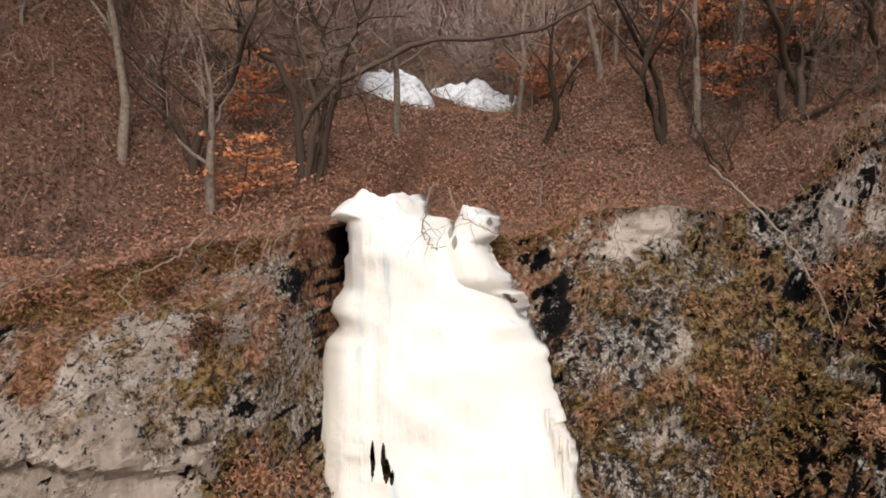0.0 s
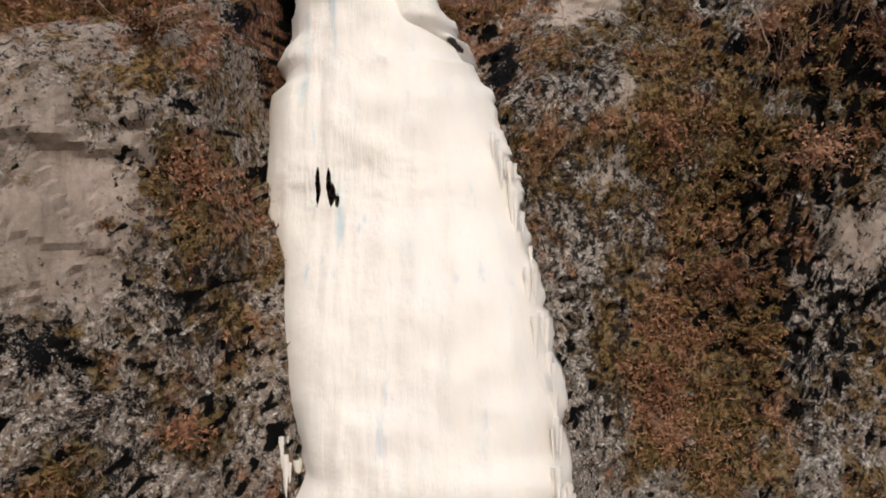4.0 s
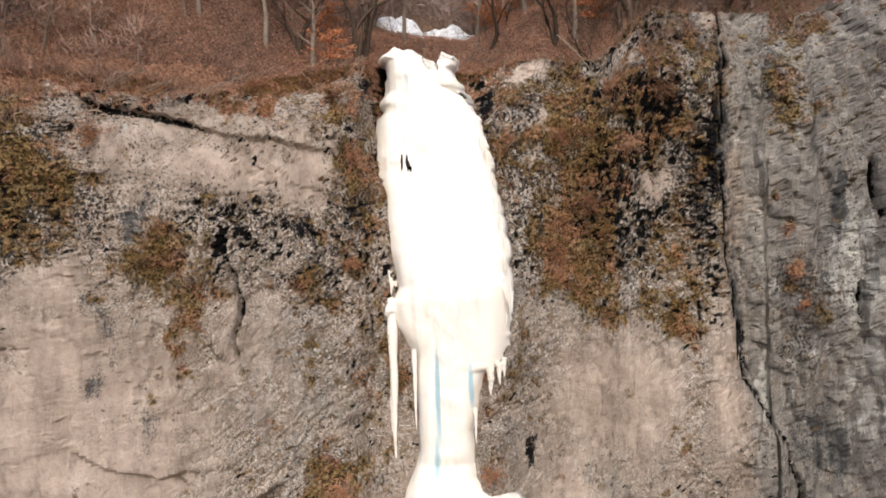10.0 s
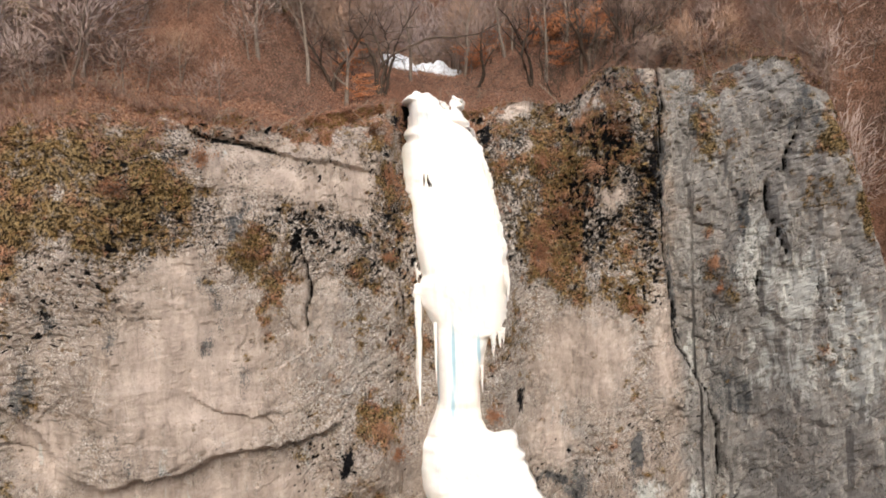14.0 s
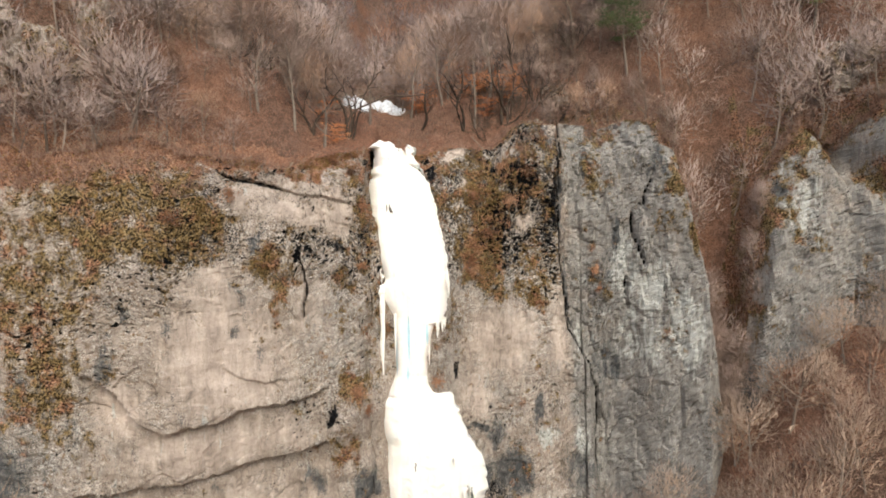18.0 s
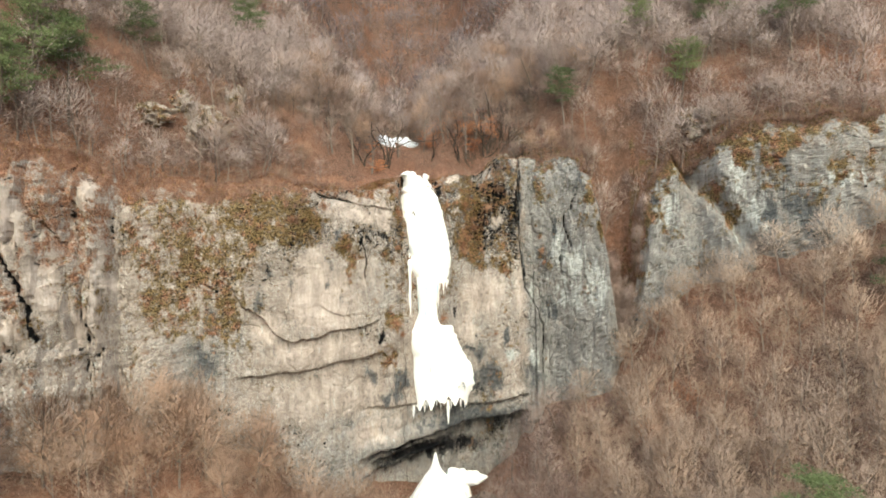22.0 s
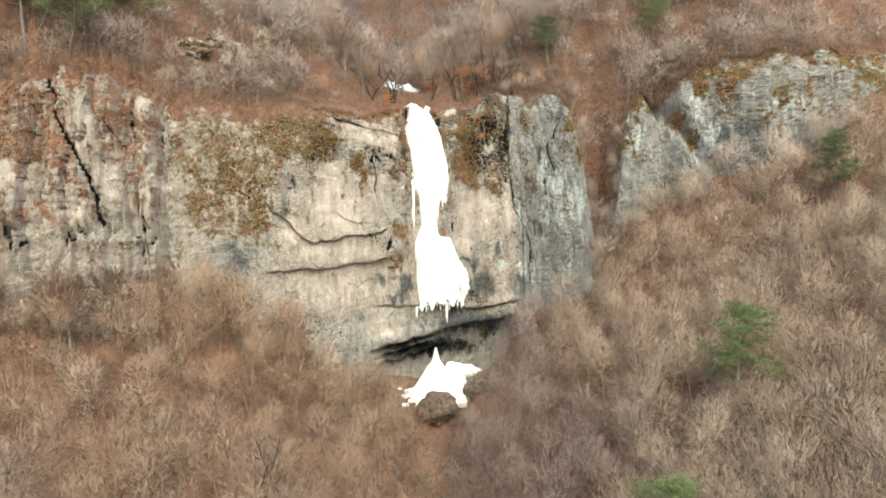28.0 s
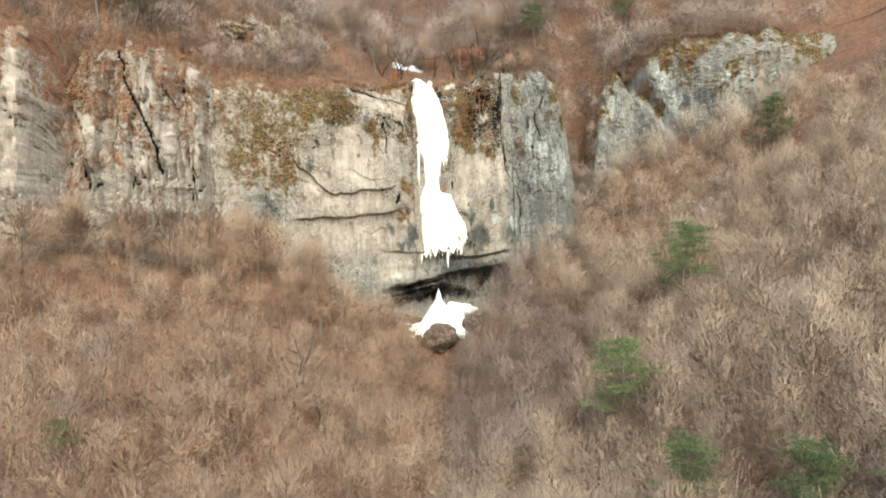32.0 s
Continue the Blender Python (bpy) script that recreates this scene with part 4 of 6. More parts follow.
ICE_XR = [1.35, 1.6, 1.68, 2.2, 2.35, 2.6, 3.2, 3.6, 3.7, 3.8, 4.2, 4.25, 4.45, 4.6, 5.0, 5.3, 5.6, 5.75, 5.9, 5.8, 6.0, 5.9, 5.75, 5.6, 5.0, 4.6, 4.4, 4.2, 4.3]
SKIRT_ZL = [27.4, 26.4, 25.8, 24.6, 23.3, 22.7, 21, 19.5, 18, 17, 16.2]
SKIRT_XL = [1.0, 0.5, 0.1, 0.1, 0.35, 0.6, 0.5, 0.3, 0.5, 0.75, 0.8]
SKIRT_ZR = [27.4, 26.8, 26.5, 25.4, 23.6, 22, 20.9, 19.5, 18.3, 17.2, 16.2]
SKIRT_XR = [4.2, 4.6, 6.0, 6.4, 7.1, 7.9, 8.6, 8.8, 8.9, 8.4, 7.9]


def ice_front(z):
    return np.interp(z, [9, 12.5, 17, 22, 26, 28, 30, 36, 39, 41, 44, 46, 46.9, 47.4], [-1.2, -1.4, -1.9, -2.3, -2.2, -1.6, -1.7, -1.8, -1.2, -0.6, -0.1, 0.1, 0.35, 1.0])


def np_sorted(zs, xs, z):
    o = np.argsort(zs)
    return np.interp(z, np.array(zs)[o], np.array(xs)[o])


def ice_sheet(top, bottom, left, right, step, thick, seed, holes=(), ragged=0.0, fine=False):
    z1, u1 = np.arange(top, bottom, -step), np.linspace(-1, 1, 90)
    if fine:  # closer rows round the slits
        z1 = np.concatenate([np.arange(top, 42.53, -step), np.linspace(42.5, 41.1, 56, endpoint=False), np.arange(41.1, bottom, -step)])
        u1 = np.concatenate([np.linspace(-1, -0.52, 22, endpoint=False), np.linspace(-0.52, -0.18, 56, endpoint=False), np.linspace(-0.18, 1, 52)])
    z, u = np.meshgrid(z1, u1, indexing="ij")
    p = np.stack([z * 0 + seed, z * 3.1, 0 * z], -1).reshape(-1, 3)
    jag = (fbm(p / 2.6, 5, seed, 0.8)).reshape(z.shape)
    jag2 = (fbm(p / 2.3 + 50, 5, seed + 3, 0.8)).reshape(z.shape)
    jut = np.round(2 * fbm(p / 1.1, 2, seed + 21)).reshape(z.shape)
    jut2 = np.round(2 * fbm(p / 1.1 + 90, 2, seed + 22)).reshape(z.shape)
    xl, xr = left(z), right(z)
    x = (xl + xr) / 2 + (xr - xl) / 2 * u + (0.12 * np.where(u < 0, jag, jag2) + 0.05 * np.where(u < 0, jut, jut2)) * np.abs(u) ** 16
    q = np.stack([x / 0.9, 0 * x, z / 6.0], -1).reshape(-1, 3)
    r = np.stack([x / 0.35, 0 * x, z / 2.4], -1).reshape(-1, 3)
    b = np.stack([x / 1.8, 0 * x, z / 1.6], -1).reshape(-1, 3)
    lump_at = np.stack([x / 0.7, 0 * x, z / 0.5], -1).reshape(-1, 3)
    wave = (0.11 * fbm(q, 3, seed + 7) + 0.05 * fbm(r, 3, seed + 8) + 0.09 * fbm(b, 3, seed + 9) + 0.045 * fbm(lump_at, 3, seed + 10)).reshape(z.shape)
    bend = np.abs(u) ** 5
    yf = ice_front(z) - 0.25 * (1 - u * u) + wave * (1 - bend) + thick * bend * 0.55
    yb = ice_front(z) + thick + 0 * z
    drop = ragged * np.clip((top - z) / (top - bottom), 0, 1) ** 3 * fbm(np.stack([x * 1.3, 0 * x, 0 * x], -1).reshape(-1, 3), 3, seed + 11).reshape(z.shape)
    z = z + drop
    front = np.stack([x, yf, z], -1)
    back = np.stack([x, yb, z], -1)[:, ::-1]
    ring = np.concatenate([front, back], 1)
    cols = ring.shape[1]
    f = grid_faces(len(z1), cols, wrap=True)
    if holes:
        keep = np.ones(len(f), bool)
        c = ring.reshape(-1, 3)[f].mean(1)
        for hx, hz, rx, rz in holes:
            keep &= np.abs((c[:, 0] - hx) / rx) + ((c[:, 2] - hz) / rz) ** 2 > 1
        f = f[keep]
    return ring.reshape(-1, 3), f


def icicle_mesh(length, radius, seed):
    t = np.linspace(0, 1, 14)
    st = Sticks()
    wob = 0.06 * radius * np.sin(t * 9 + seed)
    st.tube(np.stack([wob, 0.5 * wob, -length * t], -1), radius * (1 - t) ** 0.75 * (1 + 0.12 * np.sin(t * 23 + seed)) + 0.004, 9)
    return st.mesh("icicle", M_ICE)


def lump_arrays(centre, size, seed, rough=0.25, n=32):
    th, ph = np.meshgrid(np.linspace(0, np.pi, n), np.linspace(0, 2 * np.pi, 2 * n, endpoint=False), indexing="ij")
    d = np.stack([np.sin(th) * np.cos(ph), np.sin(th) * np.sin(ph), np.cos(th)], -1).reshape(-1, 3)
    return d * (1 + rough * fbm(d * 1.6 + seed, 4, seed))[:, None] * size + centre, grid_faces(n, 2 * n, wrap=True)


def frozen_waterfall():
    fall = tagged(new("frozen_waterfall"), "frozen waterfall of milky white ice hanging down a cliff", "frozen waterfall")
    fall.location = (2.5, 0, 12)
    base = Vector(fall.location)
    moved = np.array(base)

    def add(name, v, f, label=""):
        blue = blobs(v[:, 0], v[:, 2], [(2.62, 30.8, 0.16, 2.6, 0.75), (4.1, 31.6, 0.14, 1.2, 0.75), (1.62, 30.0, 0.12, 2.4, 0.6), (2.5, 28.4, 0.2, 1.6, 0.6), (0.5, 44.6, 0.5, 1.6, 0.35), (1.5, 40.9, 0.2, 1.2, 0.4)])
        return part(name, mesh_of(name, v - moved, f, M_ICE, {"blue": blue}), fall, label)

    v, f = ice_sheet(47.4, 26.6, lambda z: np_sorted(ICE_ZL, ICE_XL, z), lambda z: np_sorted(ICE_ZR, ICE_XR, z), 0.09, 1.7, 5,
                     [(0.98, 41.72, 0.055, 0.44), (1.22, 41.77, 0.06, 0.34), (1.30, 41.52, 0.09, 0.26), (1.42, 41.39, 0.05, 0.16)], fine=True)
    v[:, 2] += 0.13 * fbm(np.column_stack([v[:, 0] * 2.2, v[:, 1] * 1.5, 0 * v[:, 0]]), 3, 29) * smooth(46.4, 47.3, v[:, 2])
    curtain = add("ice_curtain", v, f, "thick fluted curtain of white ice")
    v, f = ice_sheet(27.4, 16.2, lambda z: np_sorted(SKIRT_ZL, SKIRT_XL, z), lambda z: np_sorted(SKIRT_ZR, SKIRT_XR, z), 0.08, 1.9, 15,
                     [(7.2, 18.8, 0.10, 0.6), (7.5, 18.4, 0.10, 0.8), (6.7, 18.3, 0.08, 0.5), (3.0, 20.9, 0.05, 0.4), (6.0, 21.4, 0.05, 0.4)], 0.9)
    add("ice_skirt", v, f, "spreading skirt of lumpy white ice")
    for x, y, z, length, rad in ((0.52, -1.5, 35.0, 7.2, 0.27), (0.36, -1.4, 34.8, 5.6, 0.2), (0.62, -1.0, 16.6, 2.4, 0.30), (2.1, -1.3, 16.6, 1.6, 0.22), (5.25, -1.2, 16.8, 3.5, 0.34), (7.75, -0.9, 17.0, 1.3, 0.30),
                                 (4.95, -1.6, 32.6, 1.5, 0.22), (5.35, -1.6, 32.6, 1.0, 0.16), (5.55, -1.5, 32.8, 0.9, 0.13), (1.55, -1.7, 33.2, 3.6, 0.12), (4.25, -1.7, 30.6, 1.6, 0.1)):
        part("icicle", icicle_mesh(length, rad, x * 7), fall).location = Vector((x, y, z)) - base
    v, f = ice_sheet(47.05, 44.4, lambda z: np.interp(z, [44.4, 46.4, 46.75, 47.05], [2.2, 2.2, 2.5, 2.65]),
                     lambda z: np.interp(z, [44.4, 44.62, 44.7, 45.05, 45.15, 45.55, 46.2, 46.4, 46.85, 47.05], [3.9, 3.95, 4.05, 4.0, 3.72, 3.6, 3.25, 3.5, 3.45, 2.95]), 0.04, 1.0, 25,
                     [(2.5, 46.5, 0.09, 0.24), (2.62, 46.2, 0.07, 0.16), (3.34, 46.7, 0.05, 0.1), (3.64, 45.0, 0.10, 0.10), (3.76, 44.9, 0.10, 0.07)])
    v[:, 1] += 0.34 + 1.1 * smooth(45.5, 44.5, v[:, 2])
    v[:, 2] += 0.10 * fbm(np.column_stack([v[:, 0] * 2.6, v[:, 1], 0 * v[:, 0]]), 3, 27) * smooth(45.6, 46.9, v[:, 2])
    add("ice_apron", v, f, "grey-white snowy ice at the lip")
    v, f = lump_arrays((0.5, -1.35, 35.0), (0.42, 0.5, 0.55), 33, 0.3, 24)
    add("ice_boss", v, f, "knob of ice where a thick icicle hangs")
    fringe = [icicle_mesh(0.4 + 0.22 * k, 0.045 + 0.010 * k, 40 + k) for k in range(5)]
    for k in range(84):
        z = 34.6 + 8.6 * RNG.random() if k < 56 else 36.2 + 3.0 * RNG.random()
        side = np_sorted(ICE_ZR, ICE_XR, z) - 0.10 if k < 40 else np_sorted(ICE_ZL, ICE_XL, z) - 0.02
        part("icicle", fringe[int(RNG.integers(5))], curtain).location = Vector((side + 0.07 * RNG.normal(), float(ice_front(z)) + 0.15 + 0.5 * RNG.random(), z)) - base
    small = [icicle_mesh(0.45 + 0.25 * k, 0.08 + 0.02 * k, k) for k in range(4)]
    for k in range(16):
        x = 0.8 + 7.0 * (k + RNG.random()) / 16
        part("icicle", small[k % 4], fall).location = Vector((x, -1.9 + 1.5 * RNG.random(), 16.5 + 0.25 * RNG.random())) - base
    return fall


frozen_waterfall()


def lump(name, centre, size, seed, material, rough=0.25, flat_base=False, n=40):
    """A rounded, uneven body."""
    th, ph = np.meshgrid(np.linspace(0, np.pi, n), np.linspace(0, 2 * np.pi, 2 * n, endpoint=False), indexing="ij")
    d = np.stack([np.sin(th) * np.cos(ph), np.sin(th) * np.sin(ph), np.cos(th)], -1).reshape(-1, 3)
    v = d * (1 + rough * fbm(d * 1.6 + seed, 4, seed))[:, None] * size
    if flat_base:
        v[:, 2] = np.maximum(v[:, 2], -0.25 * size[2])
    return mesh_of(name, v + centre, grid_faces(n, 2 * n, wrap=True), material)


def ice_cone():
    """The heap of ice under the fall: one sharp peak, a ragged skirt."""
    ob = tagged(new("ice_cone"), "pointed heap of white ice on the rocks under the fall", "ice heap")
    ob.location = (4.0, -3.0, 3.0)
    r, a = np.meshgrid(np.linspace(0, 1, 70), np.linspace(0, 2 * np.pi, 150, endpoint=False), indexing="ij")
    d = np.stack([np.cos(a) * 1.7, np.sin(a) * 1.7, r * 2], -1).reshape(-1, 3)
    n = fbm(d, 4, 81).reshape(r.shape)
    rad = 5.4 * (1 + 0.30 * n * smooth(0.1, 0.5, r)) * r
    x, y = rad * np.cos(a) * 1.05, rad * np.sin(a) * 0.8
    rho = np.hypot(x, y)
    h = 5.6 * np.clip(1 - rho / 4.0, -0.4, 1) + 1.25 * np.exp(-(rho / 0.42) ** 2)
    shelf = 4.1 * smooth(0.6, 1.8, x) * (1 - smooth(3.9, 5.2, x)) * smooth(-0.8, 0.5, y) * (1 - smooth(1.6, 2.6, y))
    bulge = 2.6 * np.exp(-((x - 2.7) / 1.6) ** 4 - ((y + 1.2) / 1.9) ** 4)
    h = np.maximum(np.maximum(h, shelf), bulge)
    h = h + (0.35 * fbm(d * 2, 4, 83).reshape(r.shape) + 0.3 * n) * smooth(0.1, 0.3, r) - 1.2 * smooth(0.75, 1, r)
    v = np.stack([x - 0.6, y + 1.3, h], -1).reshape(-1, 3)
    part("ice_mound", mesh_of("ice_mound", v, grid_faces(70, 150, wrap=True), M_ICE), ob)
    part("ice_shelf", lump("ice_shelf", (3.4, 1.9, 2.9), (2.3, 1.2, 1.0), 91, M_ICE, 0.35), ob, "flat shelf of ice beside the peak")
    part("ice_foot", lump("ice_foot", (2.6, -3.0, -0.6), (1.2, 1.2, 1.0), 93, M_ICE), ob)
    for k, (fx, fy, fz, fs) in enumerate(((-4.6, -0.6, 0.6, 0.8), (-5.3, -1.6, 0.1, 0.6), (-4.4, -2.2, -0.5, 0.6), (-5.4, -3.0, -0.9, 0.5), (-6.2, -0.2, 0.9, 0.35))):
        part("ice_foot", lump("ice_foot", (fx, fy, fz), (fs, 0.8 * fs, 0.55 * fs), 94 + k, M_ICE, 0.4, n=20), ob, "broken piece of ice beside the heap")
    return ob


ice_cone()


def boulder_material():
    m, nd, ln, b = mat_new("mossy_boulder_rock", 0.9)
    geo = nd.new("ShaderNodeNewGeometry").outputs["Position"]
    ln.new(n_ramp(nd, ln, n_noise(nd, ln, geo, 1.8, 8, 0.7), [(0.3, (0.04, 0.031, 0.026)), (0.5, (0.125, 0.09, 0.07)), (0.7, (0.235, 0.18, 0.145))]), b.inputs["Base Color"])
    n_bump(nd, ln, n_noise(nd, ln, geo, 5, 8, 0.7), b, 0.8, 0.15)
    return m


M_BOULDER = boulder_material()


def boulder(centre, size, seed, label):
    ob = new("boulder", lump("boulder", (0, 0, 0), size, seed, M_BOULDER, 0.3, n=24))
    ob.location = centre
    return tagged(ob, label, "boulder", "boulders below the fall")


boulder((3.2, -8.0, 2.1), (2.9, 1.8, 2.3), 3, "large grey-brown boulder in front of the ice heap")
boulder((7.2, -9.0, -1.2), (1.2, 1.0, 0.9), 5, "brown boulder beside the icy stream")
boulder((-1.6, -8.6, 0.2), (1.3, 1.1, 0.9), 8, "brown boulder among shrubs under the cliff")
boulder((9.6, -5.2, 3.8), (2.2, 1.6, 1.7), 12, "rust-brown boulder at the foot of the cliff")
for bx, by, bs, bn in ((3.4, -20, 1.1, 14), (1.6, -24, 0.8, 15), (3.6, -31, 1.2, 16), (1.2, -36, 0.9, 17), (2.6, -43, 1.3, 18), (1.0, -48, 0.9, 19)):
    boulder((bx, by, float(low_ground(np.array([bx]), np.array([by]))[0]) + 0.2 * bs), (1.2 * bs, bs, 0.8 * bs), bn, "dark mossy boulder in the stream bed")


def outcrop(x, y, size, seed):
    n = 34
    th, ph = np.meshgrid(np.linspace(0, np.pi, n), np.linspace(0, 2 * np.pi, 2 * n, endpoint=False), indexing="ij")
    d = np.stack([np.sin(th) * np.cos(ph), np.sin(th) * np.sin(ph), np.cos(th)], -1).reshape(-1, 3)
    f1, f2, val = cells(d * 2.1 + seed, seed)
    v = d * (0.72 + 0.55 * val + 0.25 * fbm(d * 3 + seed, 3, seed) - 0.15 * smooth(0.12, 0, f2 - f1))[:, None] * size
    ob = new("rock_outcrop", mesh_of("rock_outcrop", v, grid_faces(n, 2 * n, wrap=True), M_CLIFF, {"crust": np.full(len(v), 0.55), "veg": 0.46 + 0.25 * fbm(v / 1.2, 3, seed), "pale": np.full(len(v), 0.12)}, flat=True))
    ob.location = (x, y, float(high_ground(np.array([x]), np.array([y]))[0]) - 0.2 * size[2])
    return tagged(ob, "tan lichen-covered rock sticking out of the wooded hillside", "rock outcrop", "rocks on the hillside")


for ox, oy, osz, on in ((14.6, 9.4, (1.3, 0.8, 0.8), 31), (17.5, 12.0, (1.8, 1.0, 1.2), 32), (12.2, 14.8, (1.2, 0.8, 0.7), 33), (-25.6, -4.5, (2.6, 1.8, 2.6), 21), (-21.6, -1.6, (1.3, 1.2, 2.8), 22), (-30.5, -7.6, (2.6, 1.4, 1.4), 23), (-27.8, -5.2, (1.8, 1.2, 1.2), 28), (-23.4, -3.2, (1.6, 1.0, 1.4), 29), (-14, 5, (1.3, 1.0, 0.8), 24), (17, 13, (1.2, 1.0, 0.8), 25), (42, 3, (2.6, 1.4, 2.2), 26), (-10.5, 6.0, (1.0, 0.9, 0.7), 27)):
    outcrop(ox, oy, osz, on)


# ---- old snow in the gully above the lip ----
def snow_patch(cx, cd, rx, ry, seed):
    r, a = np.meshgrid(np.linspace(0, 1, 16), np.linspace(0, 2 * np.pi, 60, endpoint=False), indexing="ij")
    q = np.stack([np.cos(a) * 1.3, np.sin(a) * 1.3, 0 * a], -1).reshape(-1, 3)
    rad = r * (1 + 0.42 * fbm(q * 1.5 + seed, 4, seed).reshape(r.shape))
    x, y = cx + rx * rad * np.cos(a), cd + ry * rad * np.sin(a)
    z = high_ground(x, y) + 1.15 * (1 - r ** 2) ** 0.6 * (1 + 0.55 * fbm(np.stack([x, y, 0 * x], -1).reshape(-1, 3), 3, seed + 3).reshape(r.shape)) - 0.1
    v = np.stack([x, y, z], -1).reshape(-1, 3)
    ob = new("snow_patch", mesh_of("snow_patch", v, grid_faces(16, 60, wrap=True), M_SNOW))
    return tagged(ob, "patch of old white snow lying on fallen leaves", "snow patch", "snow above the lip")


snow_patch(-3.1, 17.0, 1.9, 1.7, 7)
snow_patch(-0.3, 21.5, 1.9, 1.9, 6)


# ---- trees ----
def surface(x, y):
    """The ground under (x, y): valley floor, rim or hillside."""
    x, y = np.asarray(x, float), np.asarray(y, float)
    d = y - wall_y(x)
    return np.where(d > 2.4, high_ground(x, y), np.where(d > 0, rim_z(x), low_ground(x, y)))


def curve_out(rng, start, way, length, n, bend=0.25, lift=0.25):
    """A wandering line of n points from start."""
    pts, way = [np.array(start, float)], unit(np.array(way, float))
    for _ in range(n - 1):
        way = unit(way + bend * rng.normal(size=3) * (1, 1, 0.6) + (0, 0, lift * 0.35))
        pts.append(pts[-1] + way * length / (n - 1))
    return np.array(pts)


def bare_tree(seed, height, stems=1, limbs=8, subs=5, twigs=9, twig=0.75, width=0.026, girth=0.12, lean=0.12, sides=6, bend=0.12):
    """Two meshes' worth of sticks for a leafless tree: the trunk with its limbs, and the crown of branchlets and twigs."""
    rng = np.random.default_rng(seed)
    trunk, crown = Sticks(), Sticks()
    for s in range(stems):
        a = rng.random() * 6.28
        tilt = lean * (1 + (stems > 1) * 2.2)
        h = height * (1 - 0.18 * s * rng.random())
        stem = curve_out(rng, (0.1 * math.cos(a) * (stems > 1), 0.1 * math.sin(a) * (stems > 1), -0.4), (tilt * math.cos(a), tilt * math.sin(a), 1), h * 0.85, 9, bend, 0.3)
        g = girth / (1 + 0.35 * (stems - 1))
        trunk.tube(stem, g * np.linspace(1.25, 0.12, 9) ** 0.9, sides)
        for k in range(limbs):
            at = 0.32 + 0.62 * (k + rng.random() * 0.7) / limbs
            i = at * 8
            o = stem[int(i)] + (stem[min(int(i) + 1, 8)] - stem[int(i)]) * (i % 1)
            az = a + 2.4 * k + rng.normal() * 0.5
            length = height * (0.16 + 0.30 * (1 - at)) * (0.8 + 0.5 * rng.random())
            limb = curve_out(rng, o, (math.cos(az), math.sin(az), 0.55 + 0.7 * at), length, 6, 0.18 + bend * 0.6, 0.45)
            r0 = g * (1.05 - at) * 0.62 + 0.008
            trunk.tube(limb, np.linspace(r0, 0.007, 6), max(3, sides - 2))
            base, way = [], []
            for q in range(subs):
                j = 1.3 + 3.7 * (q + rng.random()) / subs
                o2 = limb[int(j)] + (limb[min(int(j) + 1, 5)] - limb[int(j)]) * (j % 1)
                dirn = unit(unit(limb[-1] - limb[0]) + 0.75 * rng.normal(size=3) + (0, 0, 0.25))
                sub = curve_out(rng, o2, dirn, 0.42 * length + 0.25, 3, 0.3, 0.3)
                crown.tube(sub, np.linspace(max(0.007, r0 * 0.3), 0.004, 3), 3)
                u = rng.random(twigs) * 1.99
                b0 = sub[u.astype(int)] + (sub[u.astype(int) + 1] - sub[u.astype(int)]) * (u % 1)[:, None]
                base.append(b0)
                way.append(unit(dirn + 1.1 * rng.normal(size=(twigs, 3)) + (0, 0, 0.2)) * (twig * (0.5 + 0.8 * rng.random(twigs)))[:, None])
            base, way = np.concatenate(base), np.concatenate(way)
            crown.slivers(base, way, width * (0.7 + 0.6 * rng.random(len(base))))
    return trunk, crown


def soft_tree(seed, height, count, twig, width, limbs=7, sides=3, spread=2.3):
    """A leafless tree seen from afar: trunk and limbs, and a rounded, uneven cloud of fine twigs."""
    rng = np.random.default_rng(seed)
    trunk, crown = Sticks(), Sticks()
    stem = curve_out(rng, (0, 0, -0.4), (0.12 * rng.normal(), 0.12 * rng.normal(), 1), height * 0.8, 6, 0.1, 0.3)
    trunk.tube(stem, np.linspace(0.12, 0.03, 6), sides + 1)
    top = np.array([stem[3][0], stem[3][1], height * 0.52])
    for k in range(limbs):
        az, o = 2.4 * k + 0.4 * rng.normal(), stem[2 + k % 3]
        limb = curve_out(rng, o, (math.cos(az), math.sin(az), 0.7 + 0.5 * rng.random()), spread * (0.8 + 0.4 * rng.random()), 4, 0.2, 0.3)
        trunk.tube(limb, np.linspace(0.05, 0.015, 4), sides)
    d = unit(rng.normal(size=(count, 3)) + (0, 0, 0.35))
    lumps = 1 + 0.45 * fbm(d * 1.9 + seed, 2, seed)
    r = lumps * rng.random(count) ** 0.45
    base = top + d * r[:, None] * (spread, spread, height * 0.43)
    way = unit(0.8 * d + 0.5 * rng.normal(size=(count, 3)) + (0, 0, 0.6)) * (twig * (0.6 + 0.8 * rng.random(count)))[:, None]
    crown.slivers(base, way, width * (0.6 + 0.8 * rng.random(count)))
    return trunk, crown


def plant(trunk_me, crown_me, name, label, category, group, where, turn, size):
    ob = tagged(new(name), label, category, group)
    part("trunk", trunk_me, ob)
    part("crown", crown_me, ob)
    ob.matrix_basis = pose(*where, 0, 0, turn) @ Matrix.Diagonal((size, size, size, 1))
    return ob


def tree_set(seed, crown_material, bark=None, **how):
    t, c = bare_tree(seed, **how)
    return t.mesh("trunk", bark or M_BARK), c.mesh("crown", crown_material, round_crown=True)


